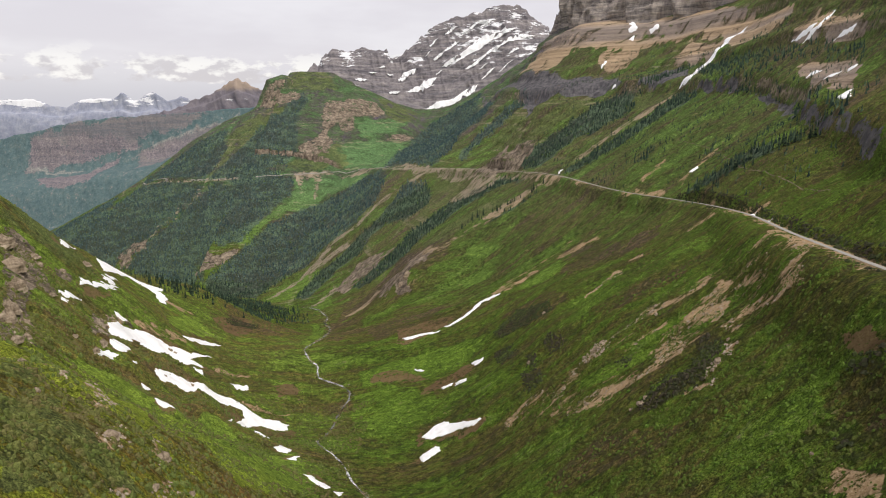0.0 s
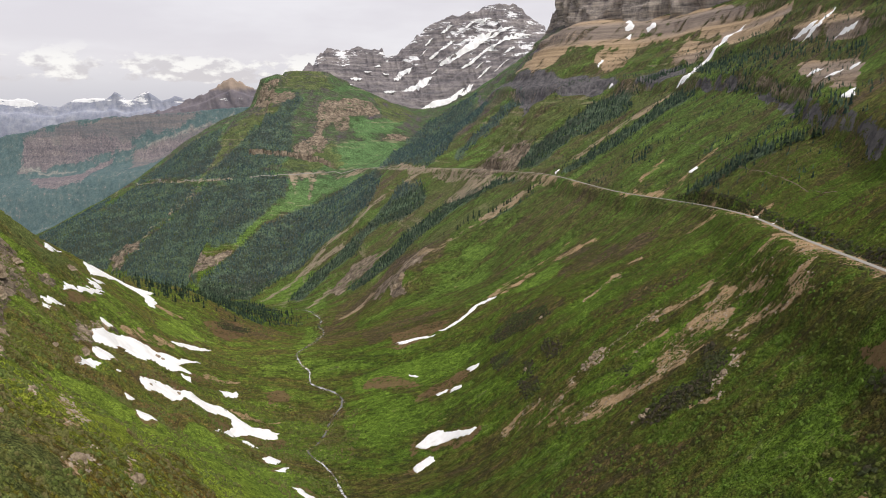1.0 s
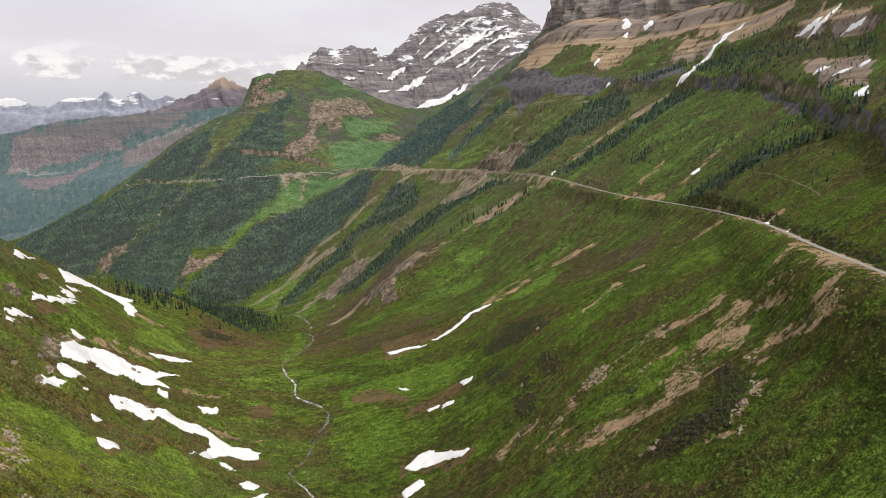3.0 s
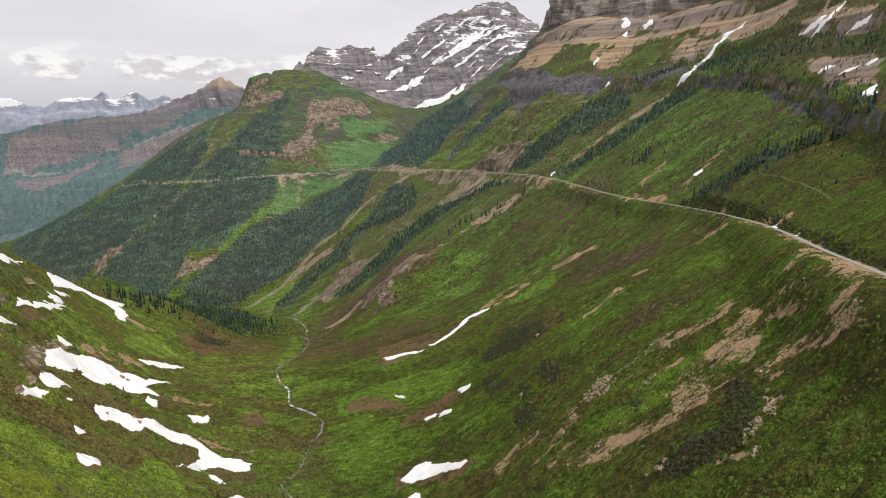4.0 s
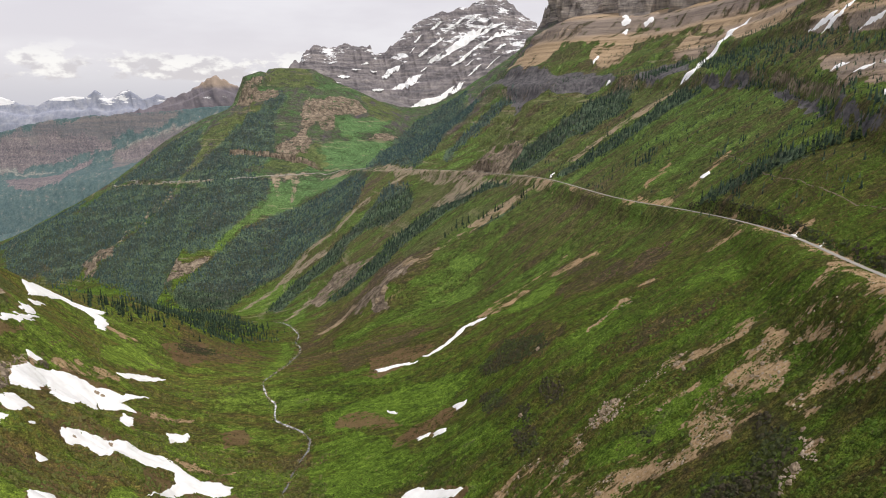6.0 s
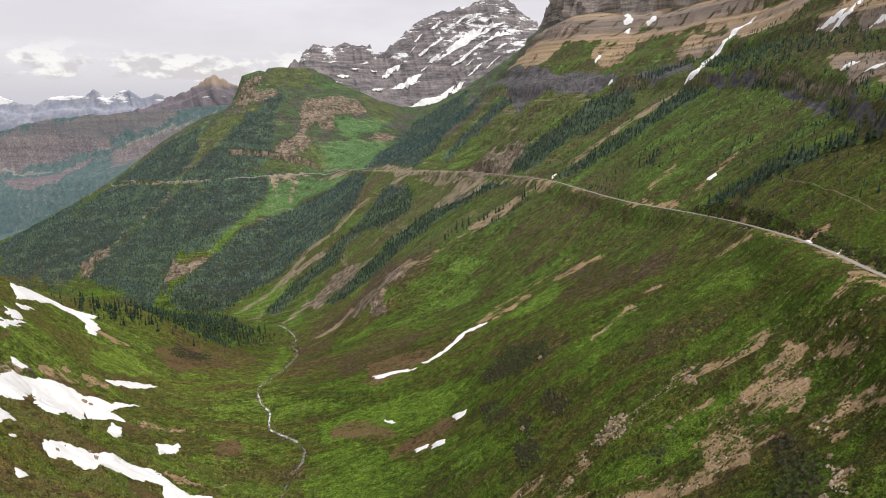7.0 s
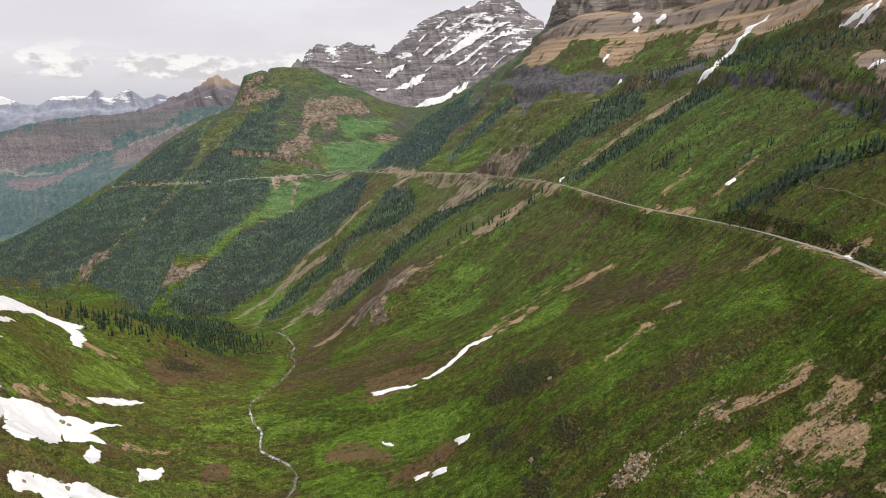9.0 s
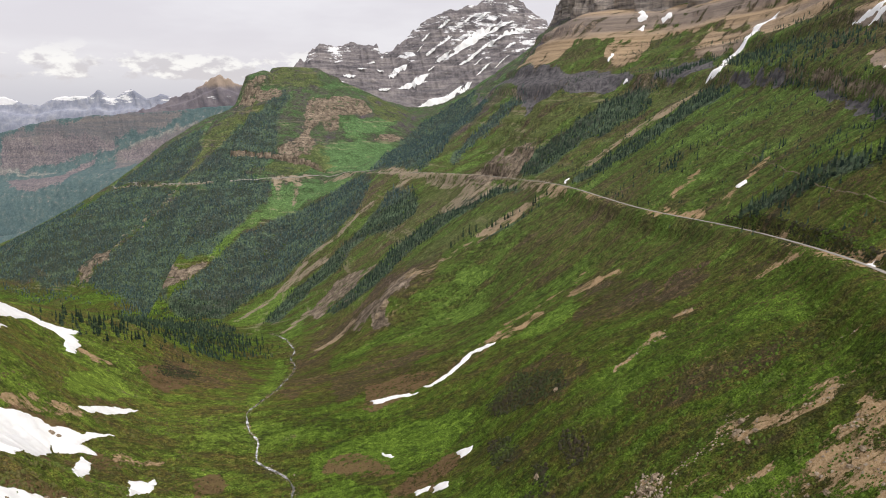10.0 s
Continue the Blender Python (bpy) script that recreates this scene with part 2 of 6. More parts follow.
def needles(name, lift, blue):
    m, n = material(name)
    one = n.node("ShaderNodeNewGeometry").outputs["Random Per Island"]
    who = n.node("ShaderNodeObjectInfo").outputs["Random"]
    a = n.noise(n.place, 0.9, 4.0, 0.7)
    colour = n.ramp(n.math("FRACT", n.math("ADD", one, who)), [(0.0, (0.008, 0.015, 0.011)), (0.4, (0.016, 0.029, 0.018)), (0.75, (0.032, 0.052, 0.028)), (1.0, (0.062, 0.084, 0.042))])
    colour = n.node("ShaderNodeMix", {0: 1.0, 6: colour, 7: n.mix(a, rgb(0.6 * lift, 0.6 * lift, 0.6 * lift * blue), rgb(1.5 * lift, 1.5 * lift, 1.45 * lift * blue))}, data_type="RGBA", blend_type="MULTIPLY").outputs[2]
    finish(n, colour, 0.85, a, 0.6, 0.5, 0.2)
    return m


def bark():
    m, n = material("grey_bark")
    finish(n, n.mix(n.noise(n.stretch(n.place, 4, 4, 0.7), 1.0), rgb(0.05, 0.042, 0.035), rgb(0.16, 0.14, 0.12)), 0.9)
    return m


def bush_leaves(name, stops):
    m, n = material(name)
    one = n.node("ShaderNodeNewGeometry").outputs["Random Per Island"]
    broad = n.noise(n.stretch(n.place, 0.40, 1.0, 0.3), 0.034, 5.0, 0.65)
    pick = n.math("ADD", n.math("MULTIPLY", one, 0.34), n.math("SUBTRACT", n.math("MULTIPLY", broad, 2.2), 0.74), True)
    colour = n.ramp(pick, stops)
    a = n.noise(n.place, 1.3, 4.0, 0.75)
    colour = n.node("ShaderNodeMix", {0: 0.9, 6: colour, 7: n.mix(n.remap(a, 0.3, 0.7), rgb(0.45, 0.45, 0.45), rgb(1.5, 1.5, 1.4))}, data_type="RGBA", blend_type="MULTIPLY").outputs[2]
    finish(n, colour, 0.95, a, 0.8, 0.5, 0.06)
    return m


def stones():
    m, n = material("weathered_stone")
    one = n.node("ShaderNodeNewGeometry").outputs["Random Per Island"]
    a = n.noise(n.place, 0.8, 5.0, 0.65)
    colour = n.mix(one, n.mix(a, rgb(0.16, 0.13, 0.10), rgb(0.40, 0.33, 0.26)), n.mix(a, rgb(0.34, 0.245, 0.155), rgb(0.66, 0.56, 0.44)))
    finish(n, colour, 0.9, a, 0.6, 0.3)
    return m


def water():
    m, n = material("brook_water")
    a = n.noise(n.place, 0.35, 6.0, 0.75)
    foam = n.math("MULTIPLY", n.remap(a, 0.46, 0.54), n.remap(n.noise(n.place, 0.05, 3.0), 0.42, 0.54, 0.05, 1.0))
    calm = n.node("ShaderNodeSeparateXYZ", {0: n.place}).outputs[1]
    foam = n.math("MULTIPLY", foam, n.math("MAXIMUM", n.remap(calm, 640, 600, 0.2, 1.0), n.remap(calm, 800, 860, 0.2, 1.0)))
    finish(n, n.mix(foam, rgb(0.10, 0.098, 0.070), rgb(0.86, 0.86, 0.85)), 0.25, a, 0.6, 0.4, 0.5)
    return m


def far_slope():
    """Woods with reddish crags and pale meadow strips, blue haze put into their colours."""
    m, n = material("hazed_wooded_slope")
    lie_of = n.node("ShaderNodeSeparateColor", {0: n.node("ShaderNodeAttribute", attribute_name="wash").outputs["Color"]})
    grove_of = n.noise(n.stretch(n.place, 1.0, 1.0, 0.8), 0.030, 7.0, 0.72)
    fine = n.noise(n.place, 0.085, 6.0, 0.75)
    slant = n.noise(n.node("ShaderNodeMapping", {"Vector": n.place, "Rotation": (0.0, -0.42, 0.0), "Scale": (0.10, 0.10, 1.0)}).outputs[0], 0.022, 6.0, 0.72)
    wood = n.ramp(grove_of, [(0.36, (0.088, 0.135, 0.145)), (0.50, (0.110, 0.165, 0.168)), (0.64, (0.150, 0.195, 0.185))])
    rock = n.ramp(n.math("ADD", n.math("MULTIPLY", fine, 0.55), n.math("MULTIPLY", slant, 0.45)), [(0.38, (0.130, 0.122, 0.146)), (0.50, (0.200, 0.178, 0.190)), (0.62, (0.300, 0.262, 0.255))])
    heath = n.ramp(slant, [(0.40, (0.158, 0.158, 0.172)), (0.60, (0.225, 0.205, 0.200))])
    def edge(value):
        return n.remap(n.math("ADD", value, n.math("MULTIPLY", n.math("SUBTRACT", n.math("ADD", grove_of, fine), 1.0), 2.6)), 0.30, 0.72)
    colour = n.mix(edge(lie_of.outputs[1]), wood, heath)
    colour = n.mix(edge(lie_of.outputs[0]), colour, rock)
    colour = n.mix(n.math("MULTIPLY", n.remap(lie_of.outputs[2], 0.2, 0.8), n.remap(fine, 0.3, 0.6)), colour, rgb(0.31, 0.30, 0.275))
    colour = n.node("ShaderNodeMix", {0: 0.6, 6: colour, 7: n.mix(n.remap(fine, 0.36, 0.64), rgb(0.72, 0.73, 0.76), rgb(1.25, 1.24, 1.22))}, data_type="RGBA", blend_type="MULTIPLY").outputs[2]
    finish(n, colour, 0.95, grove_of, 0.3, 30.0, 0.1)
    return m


def layered_rock(name, dark, mid, pale, scale, flat=0.09, snow_from=0.0, snow_at=0.0, upright=0.22, bed=0.55, relief=0.8, crown=None):
    m, n = material(name)
    z = n.node("ShaderNodeSeparateXYZ", {0: n.place}).outputs[2]
    layer = n.noise(n.stretch(n.place, flat, flat, 1.0), scale, 6.0, 0.7)
    crack = n.noise(n.stretch(n.place, 1.0, 1.0, upright), scale * 1.6, 7.0, 0.7)
    value = n.math("ADD", n.math("MULTIPLY", layer, bed), n.math("MULTIPLY", crack, 1.0 - bed))
    colour = n.ramp(value, [(0.39, dark), (0.50, mid), (0.61, pale)])
    if crown:
        colour = n.mix(n.remap(n.math("ADD", z, n.math("MULTIPLY", crack, 40.0)), crown[0], crown[0] + 50), colour, n.mix(value, rgb(*[c * 0.8 for c in crown[1]]), rgb(*[c * 1.2 for c in crown[1]])))
    if snow_at:
        tilted = n.node("ShaderNodeMapping", {"Vector": n.place, "Rotation": (0.0, -0.30, 0.0), "Scale": (0.22, 0.22, 1.0)}).outputs[0]
        drift = n.math("ADD", n.math("MULTIPLY", n.noise(tilted, scale * 0.9, 8.0, 0.72), 0.62), n.math("MULTIPLY", n.noise(n.place, scale * 0.16, 4.0), 0.38))
        drift = n.math("SUBTRACT", drift, n.remap(z, snow_from + 130, snow_from, 0.0, 0.25))
        colour = n.mix(n.remap(drift, snow_at, snow_at + 0.02), colour, rgb(0.88, 0.88, 0.90))
    finish(n, colour, 0.95, value, relief, 1.0 / scale, 0.15)
    return m


GROUND, SNOW, ROAD_STUFF, BARK, BUSH, STONE, WATER = alpine_ground(), snow(), gravel_road(), bark(), None, stones(), water()
BUSH = bush_leaves("shrub_leaves", [(0.05, (0.120, 0.108, 0.046)), (0.30, (0.105, 0.116, 0.034)), (0.55, (0.092, 0.132, 0.028)), (0.80, (0.096, 0.165, 0.028)), (1.0, (0.150, 0.220, 0.042))])
SCRUB = bush_leaves("olive_scrub_leaves", [(0.05, (0.165, 0.132, 0.066)), (0.30, (0.160, 0.146, 0.060)), (0.55, (0.142, 0.156, 0.050)), (0.80, (0.128, 0.172, 0.046)), (1.0, (0.180, 0.215, 0.066))])
GULLY = bush_leaves("dark_gully_leaves", [(0.05, (0.062, 0.050, 0.038)), (0.35, (0.056, 0.052, 0.034)), (0.65, (0.050, 0.062, 0.028)), (1.0, (0.076, 0.096, 0.034))])
# the farthest needles are lifted and blued, distance haze painted into the colour
NEEDLES, MID_NEEDLES, HAZED_NEEDLES = needles("dark_conifer_needles", 1.45, 1.0), needles("green_conifer_needles", 2.0, 1.18), needles("hazed_conifer_needles", 2.8, 1.75)
GREY_WALL = layered_rock("grey_brown_cliff_rock", (0.105, 0.093, 0.090), (0.27, 0.238, 0.215), (0.44, 0.38, 0.32), 0.090, bed=0.68)
PEAK_ROCK = layered_rock("banded_peak_rock", (0.118, 0.110, 0.122), (0.225, 0.205, 0.212), (0.345, 0.312, 0.302), 0.045, flat=0.10, upright=0.55, bed=0.66, snow_from=590, snow_at=0.542)
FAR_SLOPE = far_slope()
# far rock carries blue-grey haze in its base colours, below the tan crown too
FAR_PEAK = layered_rock("distant_hazed_rock", (0.27, 0.29, 0.37), (0.34, 0.36, 0.44), (0.43, 0.44, 0.50), 0.02, flat=0.7, snow_from=320, snow_at=0.50, upright=0.7, relief=0.3)
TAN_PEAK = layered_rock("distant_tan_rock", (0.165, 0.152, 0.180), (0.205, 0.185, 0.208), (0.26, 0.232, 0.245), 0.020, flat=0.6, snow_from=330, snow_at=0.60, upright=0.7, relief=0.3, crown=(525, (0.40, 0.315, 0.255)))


# ---- meshes ----
def mesh_object(name, verts, faces, mat, parent=None, smooth=True):
    me = bpy.data.meshes.new(name)
    verts, faces = np.asarray(verts, np.float32), np.asarray(faces, np.int32)
    me.vertices.add(len(verts))
    me.vertices.foreach_set("co", verts.ravel())
    k = faces.shape[1]
    me.loops.add(faces.size)
    me.loops.foreach_set("vertex_index", faces.ravel())
    me.polygons.add(len(faces))
    me.polygons.foreach_set("loop_start", np.arange(len(faces), dtype=np.int32) * k)
    me.polygons.foreach_set("use_smooth", np.full(len(faces), smooth))
    me.update(calc_edges=True)
    me.materials.append(mat)
    ob = new(name, me)
    ob.parent = parent
    return ob


def grid_faces(rows, cols, closed=False):
    i = np.arange(rows - 1)[:, None] * cols
    j = np.arange(cols if closed else cols - 1)[None, :]
    k = (j + 1) % cols
    return np.stack([i + j, i + k, i + cols + k, i + cols + j], -1).reshape(-1, 4)

# ---- lie of the land: break lines of the valley in metres, joined into one smooth surface ----
STREAM = [(40, -900, 430), (10, -300, 330), (-20, 150, 190), (-45, 340, 98), (-75, 500, 56), (-110, 650, 34), (-125, 790, 22), (-187, 880, 19),
          (-216, 962, 18), (-262, 1250, -62), (-284, 1437, -103), (-400, 1720, -155), (-575, 2040, -210), (-930, 2330, -262), (-1450, 2480, -310),
          (-2100, 2700, -350), (-3000, 3300, -390)]
ROAD = [(215, 200, 322), (235, 300, 316), (256, 390, 309), (290, 517, 298), (324, 660, 289), (345, 800, 277), (351, 945, 264), (308, 1131, 255), (256, 1441, 249),
        (195, 1720, 230), (108, 1966, 213), (-20, 2240, 190), (-162, 2440, 169), (-314, 2735, 143), (-470, 2880, 120), (-643, 2936, 101),
        (-861, 2965, 80), (-1151, 3010, 56), (-1500, 3170, 20)]
RIGHT_FOOT = [(66, 540, 100), (8, 637, 56), (-10, 615, 46), (16, 740, 65), (50, 777, 78), (-34, 834, 40), (-59, 796, 40), (-58, 949, 43), (-23, 1051, 44), (89, 989, 105),
              (47, 1269, 50), (-176, 1418, -54), (-283, 1758, -104), (-456, 2119, -148), (-200, 1307, -65)]
RIGHT_SIDE = [(166, 248, 260), (141, 288, 234), (175, 302, 264), (202, 333, 275), (114, 368, 187), (179, 390, 238), (146, 432, 196), (252, 426, 286),
              (120, 487, 161), (181, 488, 212), (216, 498, 242), (108, 553, 140), (146, 556, 185), (87, 624, 116), (182, 797, 187), (192, 558, 213), (256, 526, 270), (263, 627, 254),
              (116, 749, 145), (210, 748, 197), (291, 817, 243), (253, 1025, 188), (-56, 1389, 75), (122, 1436, 162), (-305, 2176, -2)]
RIGHT_UPPER = [(334, 503, 334), (389, 619, 342), (386, 760, 327), (360, 797, 297), (408, 1034, 303), (457, 1063, 332), (494, 1006, 361), (475, 849, 398),
               (520, 827, 418), (505, 922, 398), (606, 1059, 455), (555, 1238, 434), (654, 1202, 521), (587, 1595, 463), (810, 1768, 608),
               (316, 1947, 440), (470, 1990, 452), (205, 2149, 260), (629, 2281, 568), (678, 2371, 660), (500, 2540, 690), (500, 3000, 730)]
RIGHT_CREST = [(560, 560, 520), (700, 300, 650), (850, 900, 760), (1000, 1300, 860), (1100, 1800, 900), (800, -500, 700), (420, 0, 470), (760, 2700, 760),
               (700, 3300, 820), (600, 3900, 760), (380, 3500, 560), (150, 3300, 330), (60, 2800, 270), (1500, 2500, 900), (2200, 800, 900)]
LEFT_SIDE = [(-164, 281, 243), (-161, 323, 207), (-230, 358, 241), (-227, 371, 228), (-289, 435, 227), (-201, 484, 137), (-247, 515, 143), (-272, 513, 163),
             (-330, 695, 123), (-407, 703, 150), (-430, 701, 188), (-372, 782, 87), (-329, 788, 55), (-274, 785, 42), (-299, 587, 125), (-193, 703, 21), (-115, 537, 56),
             (-428, 866, 121), (-490, 1064, 69), (-356, 954, 32), (-402, 1142, 5), (-479, 1233, 38), (-361, 1396, -104), (-519, 1563, -94)]
LEFT_CREST = [(-493, 734, 217), (-600, 835, 298), (-480, 905, 138), (-535, 965, 140), (-625, 1015, 183), (-572, 1026, 145), (-660, 1130, 118), (-559, 1291, 39), (-640, 1420, 0), (-760, 1700, -110),
              (-900, 700, 430), (-700, 500, 420), (-450, 300, 370), (-330, 100, 400), (-700, -500, 600), (-1000, 1100, 160), (-1300, 1600, -80),
              (-2000, 1000, 260), (-2200, 1900, -120)]
BUTTE = [(-590, 2872, 50), (-861, 2873, 28), (-907, 2448, -170), (-1300, 2606, -160), (-1623, 2781, -99), (-642, 3163, 196), (-1082, 3298, 274),
         (-467, 3402, 180), (-338, 3459, 247), (-565, 3490, 385), (-951, 3677, 505), (-1005, 3690, 425), (-880, 3721, 562), (-640, 3740, 566), (-540, 3850, 500), (-760, 3560, 470),
         (-250, 4000, 335), (-87, 4354, 383), (-420, 4250, 466), (-800, 4300, 480), (-1350, 3800, 250), (-1500, 3300, 20), (-2300, 4030, -310), (-2560, 3980, -470), (-1450, 3700, 212), (-1304, 3756, 305),
         (-2000, 4600, -80), (-1250, 4500, 300), (200, 4500, 470)]


def lattice(ix, iy, seed):
    """Random numbers from 0 to 1 on a whole-numbered lattice."""
    n = (ix.astype(np.int64) * 374761393 + iy.astype(np.int64) * 668265263 + seed * 974634721) & 0x7FFFFFFF
    n = ((n ^ (n >> 13)) * 1274126177) & 0x7FFFFFFF
    return ((n ^ (n >> 16)) & 0xFFFFF) / 1048575.0


def grain(x, y, size, seed=0):
    """Smooth noise from -1 to 1 with lumps of that size."""
    x, y = np.asarray(x, float) / size, np.asarray(y, float) / size
    ix, iy = np.floor(x), np.floor(y)
    fx, fy = x - ix, y - iy
    fx, fy = fx * fx * fx * (fx * (fx * 6 - 15) + 10), fy * fy * fy * (fy * (fy * 6 - 15) + 10)
    a, b = lattice(ix, iy, seed), lattice(ix + 1, iy, seed)
    c, d = lattice(ix, iy + 1, seed), lattice(ix + 1, iy + 1, seed)
    return 2 * (a + (b - a) * fx + (c - a) * fy + (a - b - c + d) * fx * fy) - 1


def rough(x, y, size, octaves, seed=0):
    total, scale = 0, 1.0
    for k in range(octaves):
        total = total + grain(x + 37.7 * k, y - 91.3 * k, size * scale, seed + k) * scale
        scale *= 0.5
    return total


def ease(x, a, b):
    t = np.clip((x - a) / (b - a), 0, 1)
    return t * t * (3 - 2 * t)


KNOTS = np.array(STREAM + ROAD + RIGHT_FOOT + RIGHT_SIDE + RIGHT_UPPER + RIGHT_CREST + LEFT_SIDE + LEFT_CREST + BUTTE, float)
SOFT = 45.0
_d = np.sqrt((KNOTS[:, None, 0] - KNOTS[None, :, 0]) ** 2 + (KNOTS[:, None, 1] - KNOTS[None, :, 1]) ** 2 + SOFT ** 2)
WEIGHTS = np.linalg.solve(np.block([[_d - 6.0 * np.eye(len(KNOTS)), np.ones((len(KNOTS), 1))], [np.ones((1, len(KNOTS))), np.zeros((1, 1))]]),
                          np.append(KNOTS[:, 2], 0))


def curve(points, step):
    """A smooth line through the points, with a point about every step metres."""
    p = np.array(points, float)
    p = np.vstack([2 * p[0] - p[1], p, 2 * p[-1] - p[-2]])
    out = []
    for a, b, c, d in zip(p[:-3], p[1:-2], p[2:-1], p[3:]):
        n = max(2, int(np.linalg.norm((c - b)[:2]) / step))
        t = (np.arange(n) / n)[:, None]
        out.append(0.5 * (2 * b + (c - a) * t + (2 * a - 5 * b + 4 * c - d) * t ** 2 + (3 * b - a - 3 * c + d) * t ** 3))
    return np.vstack(out + [p[-2:-1]])


def nearest(x, y, line):
    """How far each place is from a line, and the line's height, side and share there."""
    far = np.full(x.shape, 1e9)
    height, side, share = np.zeros(x.shape), np.zeros(x.shape), np.zeros(x.shape)
    for k, (a, b) in enumerate(zip(line[:-1], line[1:])):
        e = b[:2] - a[:2]
        t = np.clip(((x - a[0]) * e[0] + (y - a[1]) * e[1]) / (e @ e), 0, 1)
        dx, dy = x - a[0] - t * e[0], y - a[1] - t * e[1]
        d = np.hypot(dx, dy)
        m = d < far
        far = np.where(m, d, far)
        if len(a) > 2:
            height = np.where(m, a[2] + t * (b[2] - a[2]), height)
        side = np.where(m, np.sign(e[0] * dy - e[1] * dx), side)
        share = np.where(m, (k + t) / (len(line) - 1), share)
    return far, height, side, share


def lie(x, y):
    """The smooth land without its small relief."""
    z = np.full(x.shape, WEIGHTS[-1])
    for (kx, ky, _), w in zip(KNOTS, WEIGHTS[:-1]):
        z += w * np.sqrt((x - kx) ** 2 + (y - ky) ** 2 + SOFT ** 2)
    return z


BROOK = [(-40, 420), (-55, 480), (-70, 519), (-90, 555), (-105, 592), (-121, 615), (-140, 645), (-135, 692), (-132, 743), (-125, 788), (-141, 821), (-162, 838), (-182, 858),
         (-190, 897), (-206, 918), (-225, 969), (-225, 1008), (-223, 1057), (-228, 1147), (-256, 1356), (-283, 1436), (-290, 1493), (-400, 1720)]
ROAD_LINE, STREAM_LINE = curve(ROAD, 25.0), curve(BROOK, 14.0)
BANDS = ((446, 11, 4), (520, 9, 5), (575, 8, 4), (610, 10, 4), (655, 14, 5))


def land(x, y):
    """Height of the ground."""
    x, y = np.asarray(x, float), np.asarray(y, float)
    z = lie(x, y)
    road, road_z, side, _ = nearest(x, y, ROAD_LINE)
    brook, _, _, _ = nearest(x, y, STREAM_LINE)
    away = ease(road, 12, 60) * ease(brook, 6, 60)
    reach = np.hypot(x, y)
    # ribs and gullies that run down the slopes
    right = ease(x + 0.12 * y, 20, 160) * ease(y, 250, 500) * (1 - ease(y, 2500, 2800))
    rib = grain(x * 0.16 + 0.25 * y, y + 0.1 * x, 85, 3) + 0.6 * grain(x * 0.2, y + 0.1 * x, 38, 4)
    z = z + away * right * 4.5 * rib
    gully = 1 - np.abs(grain(x * 0.10 + 3 * grain(x, y, 60, 24), y + 6 * grain(x, y, 50, 25), 26, 21))
    sides = ease(np.abs(x + 0.15 * y - 20), 60, 160) * (1 - ease(y, 2400, 2700))
    z = z - away * sides * 2.6 * gully ** 4
    flutes = 1 - np.abs(grain(x + 12 * grain(x, y, 90, 27), y * 0.10, 60, 28))
    z = z - away * ease(y, 2500, 2800) * 9.0 * flutes ** 3
    z = z + away * (7 * rough(x, y, 190, 2, 11) * ease(reach, 500, 1500) + 1.6 * rough(x, y, 42, 3, 15) + 0.5 * rough(x, y, 9, 2, 19))
    # ledges of rock
    ledge = ease(x + 0.05 * y, 330, 420) * (1 - ease(y, 3000, 3400))
    wob = 9 * grain(x, y, 160, 31) + 3 * grain(x, y, 40, 32)
    sag = 48 * (1 - ease(y, 850, 1300)) + 45 * (1 - ease(y, 500, 850))
    for level, high, thin in BANDS:
        u = z - level - wob + (sag if level < 500 else 0)
        z = z + ledge * (high + (7 * ease(y, 1500, 1800) if level < 500 else 0)) * np.tanh(u / thin) * np.exp(-(u / (3.2 * high)) ** 2)
    shelf = ease(y, 1450, 1750) * ease(x, 60, 140) * (1 - ease(y, 2600, 2900))
    for level in (285, 318, 352, 388, 420):
        u = z - level - 0.6 * wob
        z = z + shelf * 4.0 * np.tanh(u / 1.8) * np.exp(-(u / 13) ** 2)
    crag = ease(-x, 120, 260) * (1 - ease(y, 560, 1000))
    z = z + crag * (5.0 * np.tanh(3 * grain(x + 0.4 * y, y, 46, 41)) + 2.6 * np.tanh(3.5 * grain(x, y, 17, 42)))
    # the butte's cap, steep to the west, and the ledges below it
    butte = ease(x, -1150, -1000) * (1 - ease(x, -420, -300)) * ease(y, 3000, 3120)
    off = np.hypot((x + 765) / 1.2, (y - 3850) * 0.9) + 10 * grain(x, y, 45, 51)
    cap = 598 - 10 * ease(off, 90, 118) - (0.55 + 1.5 * ease(-x, 878, 925)) * np.maximum(off - 100, 0)
    z = np.maximum(z, cap)
    bluff = np.hypot((x + 905) / 0.9, (y - 3690) * 0.8) + 7 * grain(x, y, 40, 52)
    z = np.maximum(z, 575 - 0.3 * bluff - 2.0 * np.maximum(bluff - 100, 0))
    for level, high, thin in ((548, 9, 4), (392, 8, 5), (345, 3, 4), (270, 4, 5)):
        u = z - level - 14 * grain(x, y, 170, 53) - 4 * grain(x, y, 35, 54)
        z = z + butte * high * (0.35 + 0.65 * ease(grain(x, y, 120, 55 + high), -0.3, 0.3)) * np.tanh(u / thin) * np.exp(-(u / (3.2 * high)) ** 2)
    # the road's bench
    cut = 1 - ease(road, 4.5, np.where(side > 0, 26.0 + 22 * (1 - ease(y, 600, 760)), 10.0))
    z = z * (1 - cut) + road_z * cut
    # the brook's bed
    z = z - 1.6 * (1 - ease(brook, 1.0, 5))
    return z


